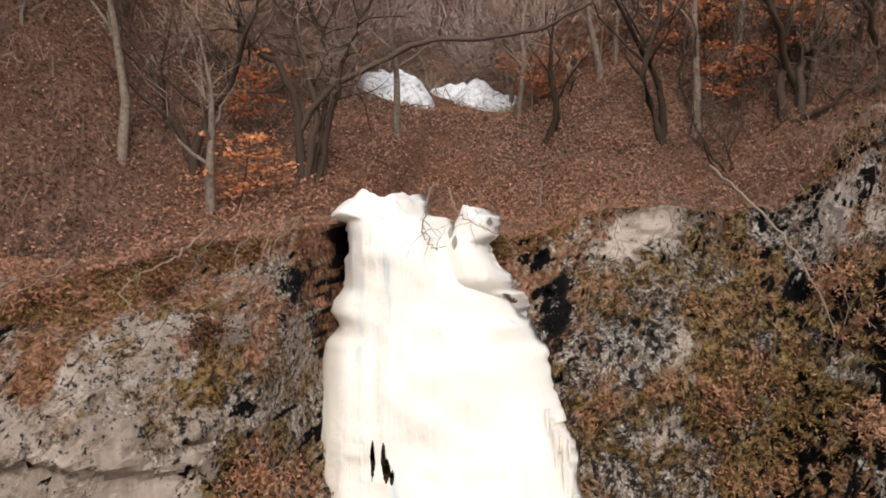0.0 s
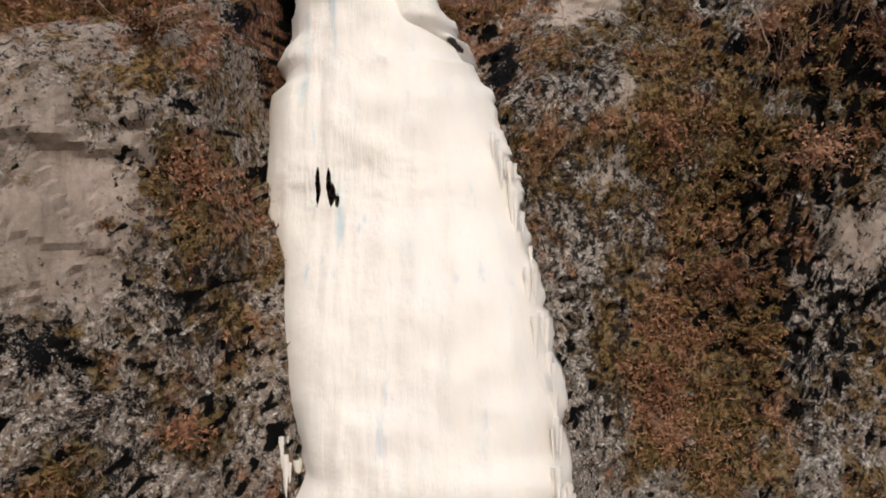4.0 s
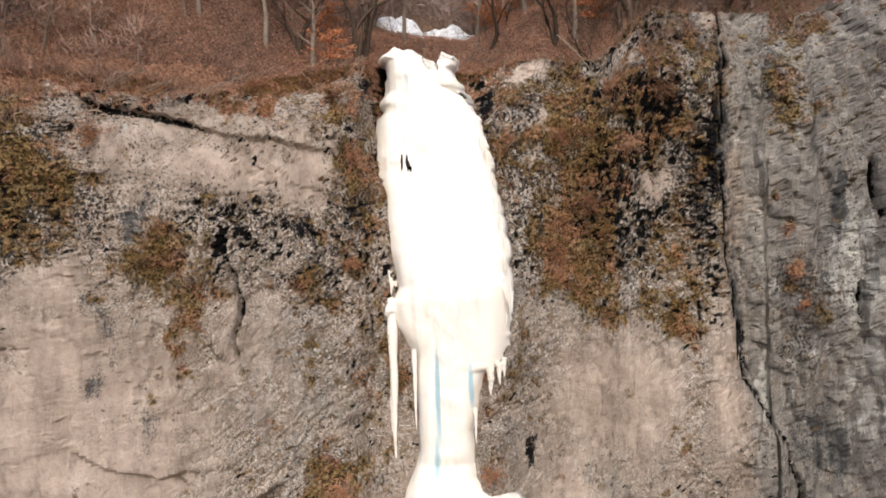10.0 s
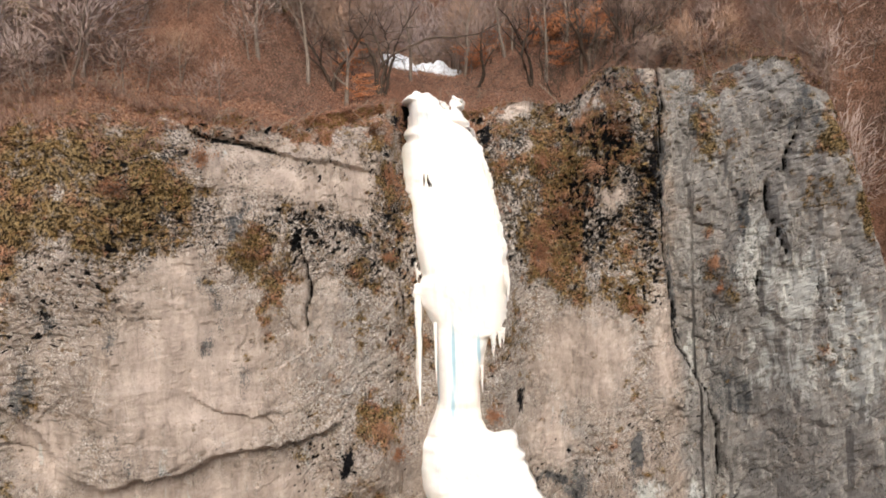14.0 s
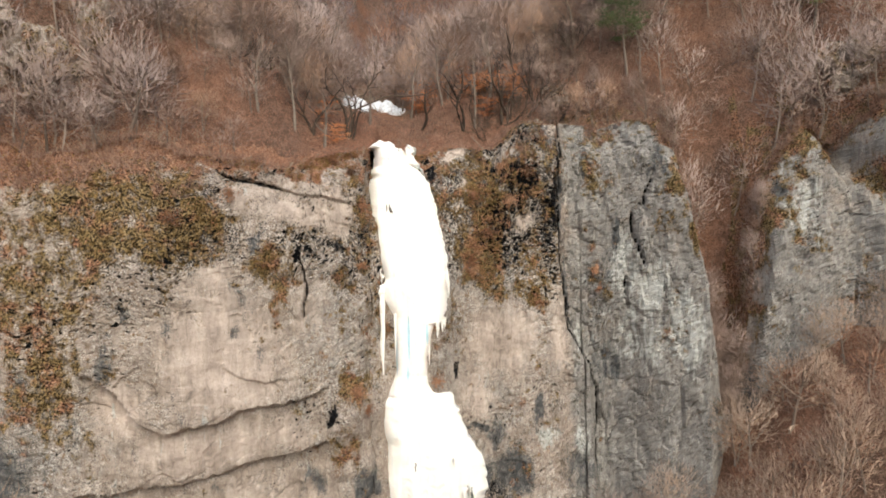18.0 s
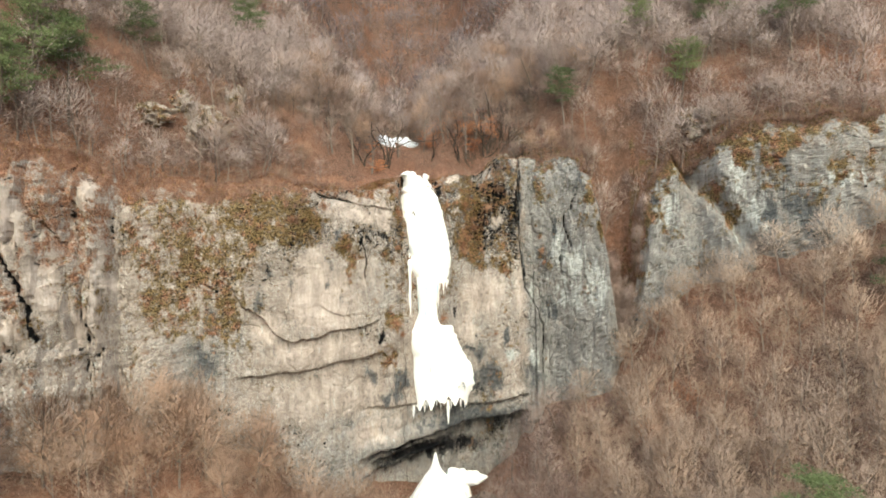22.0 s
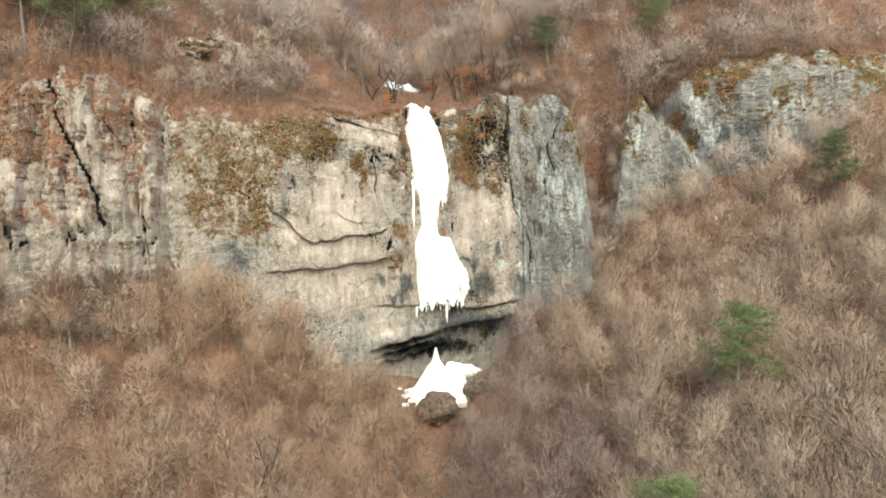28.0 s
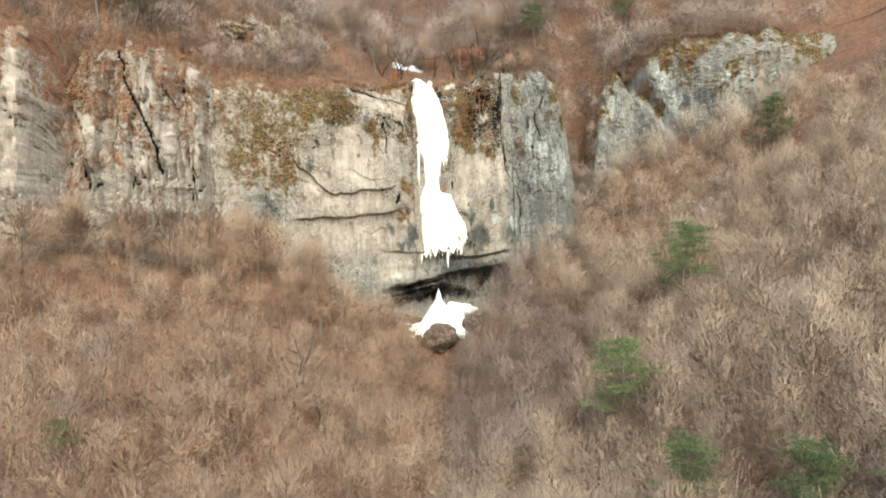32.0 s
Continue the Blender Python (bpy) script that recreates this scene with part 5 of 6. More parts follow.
def open_for_trees(x, y):
    """Keeps the stream bed and the foot of the fall clear."""
    bed = np.abs(x - 3.2 - 0.02 * y) < np.interp(y, [-60, -24, -14, -9, -3], [0.9, 1.1, 1.8, 5.2, 13.5])
    return ~bed


# the few trees that stand at the edge above the fall
EDGE = [(-6.9, 2.2, 9.5, 1, 0.05, 102), (-5.5, 3.6, 7.5, 2, 0.10, 103), (-4.4, 2.4, 6.0, 1, 0.05, 104), (8.1, 10.1, 9.0, 2, 0.06, 105),
        (9.1, 10.6, 9.0, 1, 0.05, 106), (14.1, 10.4, 8.5, 3, 0.16, 108), (-1.0, 8.9, 7.5, 1, 0.08, 109), (3.8, 11.3, 6.5, 2, 0.15, 110), (-9.5, 0.2, 8.0, 1, 0.1, 111), (6.0, 13.0, 8.0, 1, 0.1, 112),
        (12.7, 10.3, 7.5, 2, 0.2, 113), (15.2, 11.4, 8.0, 3, 0.2, 114), (13.3, 13.2, 8.0, 2, 0.15, 115), (16.6, 9.6, 7.0, 2, 0.2, 116)]
def crooked_tree(stems, girth, seed, label):
    """A tree whose bent stems follow given lines, with limbs and twigs along their upper parts."""
    rng = np.random.default_rng(seed)
    base = np.array(stems[0][0], float)
    base[2] = float(surface(base[0], base[1]))
    trunk, crown = Sticks(), Sticks()
    for n, points in enumerate(stems):
        pts = np.array(points, float) - base
        pts[0, 2] = -0.3
        t, tt = np.linspace(0, 1, len(pts)), np.linspace(0, 1, 22)
        line = np.stack([np.interp(tt, t, pts[:, k]) for k in range(3)], -1)
        for _ in range(2):
            line[1:-1] = (line[:-2] + 2 * line[1:-1] + line[2:]) / 4
        line[2:] += 0.04 * rng.normal(size=(20, 3))
        g = girth * (1 - 0.12 * n)
        trunk.tube(line, g * np.linspace(1.15, 0.3, 22), 8)
        for k in range(9):
            i = int(rng.integers(6, 21))
            way = unit(line[min(i + 1, 21)] - line[i] + 0.6 * rng.normal(size=3) * (1, 0.8, 0.6))
            limb = curve_out(rng, line[i], way, 0.9 + 1.4 * rng.random(), 7, 0.28, 0.15)
            trunk.tube(limb, np.linspace(0.32 * g, 0.008, 7), 5)
            for q in range(5):
                o = limb[int(rng.integers(2, 7))]
                sub = curve_out(rng, o, unit(way + 0.9 * rng.normal(size=3)), 0.5 + 0.5 * rng.random(), 4, 0.3, 0.2)
                crown.tube(sub, np.linspace(0.010, 0.004, 4), 3)
                crown.slivers(np.repeat(sub[1:], 3, 0), unit(rng.normal(size=(9, 3)) + way) * 0.4, np.full(9, 0.011))
    ob = tagged(new("bare_tree"), label, "tree", "trees at the cliff edge")
    part("trunk", trunk.mesh("trunk", M_BARK_DARK), ob)
    part("crown", crown.mesh("crown", M_TWIG, round_crown=True), ob)
    ob.location = base


crooked_tree([[(-2.65, 4.5, 48.8), (-2.74, 4.5, 50.3), (-3.2, 4.4, 51.4), (-4.3, 4.2, 52.4), (-4.5, 4.2, 53.2), (-4.4, 4.3, 54.8)], [(-2.55, 4.5, 48.8), (-2.2, 4.6, 50.4), (-2.6, 4.7, 51.7), (-3.0, 4.8, 52.8), (-4.0, 4.8, 54.4)],
              [(-2.2, 4.5, 48.9), (-1.7, 4.5, 50.2), (-1.3, 4.4, 51.5), (-0.8, 4.3, 52.6), (0.3, 4.2, 54.0)], [(-2.45, 4.6, 48.9), (-1.85, 4.9, 51.2), (-2.15, 5.0, 52.4), (-2.8, 5.0, 54.0)]], 0.13, 141,
             "dark leafless tree with crooked stems above the ice lip")
crooked_tree([[(11.7, 10, 49.9), (11.65, 10, 51.3), (11.75, 10, 52.5), (11.4, 10, 54), (11.3, 10, 56)], [(12.2, 10, 49.9), (12.3, 10, 52), (12.7, 10, 52.9), (13.7, 10, 54.2)],
              [(12.4, 10.2, 49.9), (12.8, 10.2, 52), (12.9, 10.3, 53.2), (13, 10.4, 55.5)], [(11.9, 9.8, 49.9), (12.6, 9.6, 50.2), (13.5, 9.4, 50.9), (14.2, 9.2, 52)]], 0.15, 142, "nearly black leafless tree with bent stems on the slope")
for ex, ey, eh, es, el, seed in EDGE:
    meshes = tree_set(seed, M_TWIG, M_BARK_DARK if es > 1 else None, bend=0.24 if es > 1 else 0.1, height=eh, stems=es, limbs=7, subs=5, twigs=9, twig=0.6, width=0.013, girth=0.13 + 0.05 * (es > 1), lean=el, sides=8)
    plant(*meshes, "bare_tree", "leafless tree with several crooked stems among fallen leaves" if es > 1 else "slender leafless tree on a leaf-covered slope",
          "tree", "trees at the cliff edge", (ex, ey, float(surface(ex, ey))), 40 * seed, 1.0)

for ex, ey, eh, es, el, seed, bark in ((-16.6, -36.0, 12.0, 2, 0.10, 131, M_BARK_DARK), (-41.0, -50.0, 9.0, 1, 0.05, 132, M_VINE), (-12.5, -38.0, 10.0, 2, 0.12, 133, M_BARK_DARK)):
    plant(*tree_set(seed, M_TWIG, bark, height=eh, stems=es, limbs=8, subs=5, twigs=10, twig=0.6, width=0.03, girth=0.2, lean=el, sides=8, bend=0.2), "bare_tree",
          "tall leafless tree standing above the brown wood", "tree", "tall trees in the valley", (ex, ey, float(surface(ex, ey))), 50 * seed, 1.0)

KINDS = [tree_set(200 + k, (M_TWIG, M_TWIG_TAN, M_TWIG)[k % 3], height=7.5 + 0.6 * (k % 3), stems=1 + (k % 3 == 1), limbs=8 if k % 3 != 1 else 5, subs=6, twigs=12,
                  twig=0.6, width=0.022, girth=0.11, lean=0.12) for k in range(6)]

NEAR = []
for k in range(9):
    _t, _c = soft_tree(230 + k, 7.2 + 0.5 * (k % 3), 2300, 0.72, 0.030, 9, 4, 2.0 + 0.25 * (k % 4))
    NEAR.append((_t.mesh("trunk", M_BARK), _c.mesh("crown", (M_TWIG, M_TWIG_WARM, M_TWIG_TAN)[k % 3], round_crown=True)))


def scatter(n, x0, x1, y0, y1, gap, seed, ok):
    rng = np.random.default_rng(seed)
    cell, out = {}, []
    for _ in range(n):
        x, y = x0 + (x1 - x0) * rng.random(), y0 + (y1 - y0) * rng.random()
        key = (int(x // gap), int(y // gap))
        if not ok(x, y) or any((x - a) ** 2 + (y - b) ** 2 < gap * gap for i in (-1, 0, 1) for j in (-1, 0, 1) for a, b in cell.get((key[0] + i, key[1] + j), ())):
            continue
        cell.setdefault(key, []).append((x, y))
        out.append((x, y))
    return np.array(out)


def in_valley(x, y):
    return y < wall_y(x) - 1.5 and bool(open_for_trees(np.array(x), np.array(y))) and abs(x - 1) < 0.72 * (y + 128) + 4 and low_ground(np.array([x]), np.array([y]))[0] < 40


def on_rim(x, y):
    d = y - wall_y(x)
    gully = abs(x - 0.8 + 0.12 * y) < 3.0 and y < 27
    return 7.5 < d < 24 and not (x < 0 and d < 13) and not gully and min((x - e[0]) ** 2 + (y - e[1]) ** 2 for e in EDGE) > 3


rim_spots = scatter(900, -16, 26, -8, 26, 2.6, 31, on_rim)[:24]
near_spots = scatter(1500, -60, 62, -96, -46, 3.0, 33, in_valley)[:90]
for n, (tx, ty) in enumerate(rim_spots):
    rng = random.Random(n)
    plant(*KINDS[rng.choice((0, 2, 3, 5))], "bare_tree", "leafless pinkish-brown tree with a rounded twiggy crown", "tree", "bare trees", (tx, ty, float(surface(tx, ty))), rng.random() * 360, 0.72 + 0.5 * rng.random())
upper_spots = scatter(3500, -17, 27, 2, 36, 2.0, 35, lambda x, y: 12.5 < y - wall_y(x) < 31 and not (abs(x - 0.8 + 0.12 * y) < 3.4 and y < 27))
edge_spots = scatter(1500, -30, 27, -12, 16, 2.2, 37, lambda x, y: (2.6 if x > 12 else 6.5) < y - wall_y(x) < 12.5 and (x > 14.5 or x < -11))[:45]
for n, (tx, ty) in enumerate(upper_spots[:70]):
    rng = random.Random(700 + n)
    tone = 1 if rng.random() < 0.45 else 0
    plant(*NEAR[3 * rng.randrange(3) + tone], "bare_tree", ("leafless mauve-brown tree with a soft rounded crown", "leafless orange-brown tree with a soft rounded crown")[tone],
          "tree", "bare trees", (tx, ty, float(surface(tx, ty))), rng.random() * 360, 0.7 + 0.4 * rng.random())
for n, (tx, ty) in enumerate(edge_spots):
    rng = random.Random(800 + n)
    tone = 1 if rng.random() < (0.2 if tx > 0 else 0.6) else 0
    plant(*NEAR[3 * rng.randrange(3) + tone], "bare_tree", ("leafless mauve-brown tree at the cliff edge", "leafless rust-brown tree at the cliff edge")[tone],
          "tree", "bare trees", (tx, ty, float(surface(tx, ty)) - 0.3), rng.random() * 360, 0.42 + 0.3 * rng.random())
for n, (tx, ty) in enumerate(near_spots):
    rng = random.Random(900 + n)
    tone = 2 if tx > 9 else 1 if tx < -6 else 0
    tone = 0 if rng.random() < 0.25 else tone
    plant(*NEAR[3 * rng.randrange(3) + tone], "bare_tree", ("leafless mauve-brown tree with a soft rounded crown", "leafless orange-brown tree with a soft rounded crown", "leafless pale tan tree with a soft rounded crown")[tone],
          "tree", "bare trees", (tx, ty, float(surface(tx, ty))), rng.random() * 360, 0.75 + 0.45 * rng.random())


# ---- woods beyond: one body of lighter trees each ----
LIGHT = [soft_tree(300 + k, 7.0, 850, 0.80, 0.046, spread=2.0 + 0.15 * k) for k in range(6)]
LIGHT = [(t.arrays(), c.arrays()) for t, c in LIGHT]
LIGHTER = [soft_tree(320 + k, 7.0, 430, 0.95, 0.072, 3, spread=2.1 + 0.15 * k) for k in range(6)]
LIGHTER = [(t.arrays(), c.arrays()) for t, c in LIGHTER]
SCRUB = [soft_tree(340 + k, 5.5, 230, 1.0, 0.085, 2, spread=2.3 + 0.15 * k) for k in range(6)]
SCRUB = [(t.arrays(), c.arrays()) for t, c in SCRUB]


def woods(name, spots, label, crown_material, seed, size=(0.7, 1.2), kinds=LIGHT):
    rng = np.random.default_rng(seed)
    bags, tone, puff = {0: ([], [], [], 0), 1: ([], [], [], 0)}, [], []
    z = spots[:, 2] if spots.shape[1] == 3 else surface(spots[:, 0], spots[:, 1])
    for x, y, h in zip(spots[:, 0], spots[:, 1], z):
        kind, a, s = kinds[rng.integers(6)], rng.random() * 6.28, size[0] + (size[1] - size[0]) * rng.random()
        ca, sa = math.cos(a) * s, math.sin(a) * s
        s *= 0.8 if rng.random() < 0.4 else 1.05
        own = rng.random()
        m = np.array([[ca, -sa, 0], [sa, ca, 0], [0, 0, s * (0.85 + 0.3 * rng.random())]])
        for b in (0, 1):
            v, f3, f4 = kind[b]
            vs, t3, t4, n = bags[b]
            vs.append(v @ m.T + (x, y, h))
            t3.append(f3 + n)
            t4.append(f4 + n)
            bags[b] = (vs, t3, t4, n + len(v))
        tone.append(np.full(len(v), own))
        puff.append(puff_of(vs[-1]))
    ob = tagged(new(name), label, "woods", kind="stuff")
    for b, (nm, mat) in enumerate((("trunks", M_WOODBARK), ("crowns", crown_material))):
        vs, t3, t4, _ = bags[b]
        v, t3, t4, attrs = np.concatenate(vs), np.concatenate(t3), np.concatenate(t4), {}
        if b:
            attrs = {"tone": np.concatenate(tone), "custom_normal": np.concatenate(puff)}
            t3 = face_out(v, t3, attrs["custom_normal"])
        part(nm, mesh_of(nm, v, [t3, t4], mat, attrs), ob)
    return ob


def left_slope(x, y):
    return in_valley(x, y) and y > -46 and x < 3


def right_slope(x, y):
    return in_valley(x, y) and y > -46 and x >= 3


def hill(x, y):
    d = y - wall_y(x)
    gully = abs(x - 0.8 + 0.12 * y) < 3.0 and y < 27
    return d > 3.2 and not (y > 46 and abs(x + 2) < 12) and not gully and not (-16 < x < 26 and d < 24) and abs(x) < 58 + 0.5 * (y + 40)


woods("woodland_upper", upper_spots[70:150], "leafless mauve-brown wood behind the cliff edge", M_WOOD_HILL, 57)
woods("woodland_left", scatter(5000, -62, 3, -46, 0, 2.1, 41, left_slope), "dense leafless brown wood on the slope below the cliff", M_WOOD_WARM, 51)
_right = scatter(5500, 3, 75, -46, 0, 2.1, 42, right_slope)
_pale = _right[:, 0] + 6 * fbm(np.column_stack([_right / 9, 0 * _right[:, 0]]), 2, 75) > 22
woods("woodland_right", _right[~_pale], "dense leafless mauve-brown wood on the steep bank by the fall", M_WOOD_MAUVE, 52)
woods("woodland_right_pale", _right[_pale], "dense leafless pale tan wood on the upper bank", M_WOOD_TAN, 59)
_near = {(int(x // 2), int(y // 2)) for x, y in near_spots}
woods("woodland_near_left", scatter(5000, -60, 3, -100, -46, 2.3, 45, lambda x, y: in_valley(x, y) and (int(x // 2), int(y // 2)) not in _near), "leafless orange-brown wood on the valley side", M_WOOD_WARM, 55, (0.7, 1.2))
woods("woodland_near_right", scatter(5000, 3, 62, -100, -46, 2.0, 46, lambda x, y: in_valley(x, y) and (int(x // 2), int(y // 2)) not in _near), "leafless pale tan wood on the valley side", M_WOOD_TAN, 56, (0.8, 1.2))
_rust = np.concatenate([scatter(1500, -45, 1, -75, -12, 4.2, 81, lambda x, y: in_valley(x, y) and x < 1)[:120], scatter(400, 27, 37, -16, -1, 2.6, 82, lambda x, y: y < wall_y(x) - 1)[:16]])
woods("rust_bushes", _rust, "bushes with rust-red dry leaves among bare trees", M_WOOD_RUST, 62, (0.45, 0.85), SCRUB)
woods("woodland_hill", scatter(12000, -75, 85, -40, 96, 3.3, 43, hill), "leafless rust-brown wood on the hillside above the cliff", M_WOOD_HILL, 53, (0.75, 1.3), LIGHTER)
woods("woodland_rim", scatter(9000, -52, 62, -38, 34, 2.0, 48, lambda x, y: hill(x, y) and y - wall_y(x) < 26), "leafless reddish-brown wood just above the cliff edge", M_WOOD_HILL, 60, (0.7, 1.15), LIGHTER)
woods("woodland_far", scatter(3000, -130, 140, 100, 290, 5.6, 44, lambda x, y: abs(x) < 45 + 0.5 * (y - 60)), "dark far leafless wood on the hill behind", M_WOOD_FAR, 54, (1.5, 2.3), SCRUB)


def scrub(x, y):
    d, gully = y - wall_y(x), abs(x - 0.8 + 0.12 * y) < 3.4 and y < 27
    near = 2.0 if x < -18 or x > 27 else 3.2 if x < -9.5 else 11.5 if x < 14 else 2.6
    return near < d < 30 and not gully and abs(x) < 58 + 0.5 * (y + 40)


woods("hillside_scrub", scatter(9000, -58, 66, -44, 40, 1.75, 49, scrub), "low leafless rust-brown scrub covering the hillside", M_WOOD_SCRUB, 61, (0.38, 0.75), SCRUB)


def on_the_wall():
    """Trees rooted in the steep gully and along the foot of the wall."""
    rng = np.random.default_rng(71)
    xs, rows = CLIFF["xs"], CLIFF["rows"]
    c = rng.choice(np.nonzero((xs > 27.6) & (xs < 33.6))[0], 26)
    r = rng.integers(int(rows * 0.5), int(rows * 0.96), 26)
    return np.stack([xs[c], CLIFF["y"][r, c] - 0.2, CLIFF["z"][r, c] - 0.8], -1)


for n, (tx, ty, tz) in enumerate(on_the_wall()):
    plant(*NEAR[3 * (n % 3)], "bare_tree", "leafless brown tree rooted in a steep gully between cliffs", "tree", "trees in the gully", (tx, ty, tz), 50 * n, 0.45 + 0.3 * (n * 37 % 10) / 10)
for n, (tx, ty) in enumerate(scatter(900, -50, -9, -52, -9, 2.6, 47, lambda x, y: -7.5 < y - wall_y(x) < -1.0)[:32]):
    plant(*NEAR[3 * (n % 3) + 1], "bare_tree", "tall leafless orange-brown tree at the foot of the cliff", "tree", "trees at the foot of the cliff", (tx, ty, float(surface(tx, ty))), 50 * n, 1.05 + 0.4 * (n * 37 % 10) / 10)


# ---- pines ----
def pine_meshes(seed, height):
    rng = np.random.default_rng(seed)
    trunk, crown = Sticks(), Sticks()
    stem = curve_out(rng, (0, 0, -0.4), (0.1 * rng.normal(), 0.1 * rng.normal(), 1), height, 10, 0.09, 0.3)
    trunk.tube(stem, np.linspace(0.16, 0.02, 10), 7)
    for k in range(26):
        at = 0.38 + 0.60 * k / 26
        o = stem[int(at * 9)] + (stem[min(int(at * 9) + 1, 9)] - stem[int(at * 9)]) * (at * 9 % 1)
        az, length = 2.4 * k + rng.normal() * 0.4, height * (0.13 + 0.40 * (1 - at) ** 0.8) * (0.6 + 0.6 * rng.random())
        limb = curve_out(rng, o, (math.cos(az), math.sin(az), 0.15 + 0.5 * at), length, 5, 0.16, 0.1)
        trunk.tube(limb, np.linspace(0.045, 0.008, 5), 4)
        for _ in range(7):
            u = 1.2 + 2.79 * rng.random()
            c = limb[int(u)] + (limb[int(u) + 1] - limb[int(u)]) * (u % 1) + rng.normal(size=3) * (0.28, 0.28, 0.08)
            n = 42
            b = c + rng.normal(size=(n, 3)) * (0.34, 0.34, 0.07)
            crown.slivers(b, unit(rng.normal(size=(n, 3)) * (1, 1, 0.45) + (0, 0, 0.55)) * (0.18 + 0.16 * rng.random(n))[:, None], np.full(n, 0.05))
    return trunk.mesh("trunk", M_BARK), crown.mesh("crown", M_NEEDLE)


PINES = [pine_meshes(400 + k, 9.5) for k in range(3)]
for n, (px, py, s) in enumerate([(32.0, -40.5, 1.4), (20.2, -55.0, 1.35), (53.5, -20.8, 1.15), (21.0, -73.0, 0.95), (25.0, -83.0, 1.0), (30.0, -87.0, 0.9), (-35.5, -58.5, 0.55),
                                 (-38.5, -19.5, 1.6), (-36.0, -16.5, 1.3), (-42.5, -18.5, 1.7), (-44.0, -25.0, 1.5), (-39.8, -23.6, 1.35), (-25.2, 22.6, 1.2), (-17.1, 56.0, 1.5), (-31.2, -6.0, 0.9), (40.0, 6.3, 1.1), (53.2, 0.5, 1.2), (46.0, 9.5, 1.2), (23.7, 9.1, 0.9), (37, 14, 0.9)]):
    plant(*PINES[n % 3], "pine_tree", "green pine with flat layered crown among bare trees", "pine tree", "pines on the slopes", (px, py, float(surface(px, py))), 77 * n, s)


# ---- saplings that keep their orange leaves, and dark thickets, above the fall ----
def sapling_meshes(seed):
    rng = np.random.default_rng(seed)
    st, lv = Sticks(), Sticks()
    stem = curve_out(rng, (0, 0, -0.3), (0.15 * rng.normal(), 0.15 * rng.normal(), 1), 2.6, 7, 0.12, 0.2)
    st.tube(stem, np.linspace(0.025, 0.006, 7), 5)
    for k in range(11):
        at = 1.6 + 4.3 * k / 11
        o = stem[int(at)] + (stem[int(at) + 1] - stem[int(at)]) * (at % 1)
        az = 2.4 * k + rng.normal() * 0.3
        limb = curve_out(rng, o, (math.cos(az), math.sin(az), 0.12), 0.7 + 0.6 * rng.random(), 5, 0.14, 0.05)
        st.tube(limb, np.linspace(0.010, 0.003, 5), 4)
        n = 64
        b = limb[rng.integers(1, 5, n)] + rng.normal(size=(n, 3)) * (0.18, 0.18, 0.05)
        lv.leaves(b, unit(rng.normal(size=(n, 3)) * (1, 1, 0.3)) * (0.12 + 0.08 * rng.random(n))[:, None], np.full(n, 0.075))
    return st.mesh("trunk", M_BARK_DARK), lv.mesh("foliage", M_ORANGE, flat=True)


SAPLINGS = [sapling_meshes(430 + k) for k in range(4)]
_r = random.Random(17)
for n in range(39):
    if n < 30:
        sx, sy = _r.uniform(3.2, 14), _r.uniform(9.5, 21)
    elif n < 36:
        sx, sy = _r.uniform(-10, -5), _r.uniform(15, 26)
    else:
        sx, sy = _r.uniform(-12, -3), _r.uniform(2.5, 12)
    if sy - wall_y(sx) < 4:
        continue
    ob = tagged(new("sapling"), "slender sapling holding dry orange leaves on the leafy slope", "sapling", "orange-leaved saplings")
    part("trunk", SAPLINGS[n % 4][0], ob)
    part("foliage", SAPLINGS[n % 4][1], ob)
    ob.matrix_basis = pose(sx, sy, float(surface(sx, sy)), 0, 0, 80 * n)

THICKET = [tree_set(450 + k, M_BARK_DARK, M_BARK_DARK, height=3.6, stems=4, limbs=5, subs=4, twigs=8, twig=0.4, width=0.016, girth=0.09, lean=0.3, sides=5, bend=0.25) for k in range(3)]
for n in range(34):
    sx, sy = (_r.uniform(9, 21), _r.uniform(9, 18)) if n < 31 else (_r.uniform(-14, -7), _r.uniform(1, 9))
    if sy - wall_y(sx) < 3.5:
        continue
    plant(*THICKET[n % 3], "thicket", "dark tangled leafless bush under the trees", "bush", "dark bushes above the cliff", (sx, sy, float(surface(sx, sy))), 70 * n, 0.7 + 0.5 * _r.random())


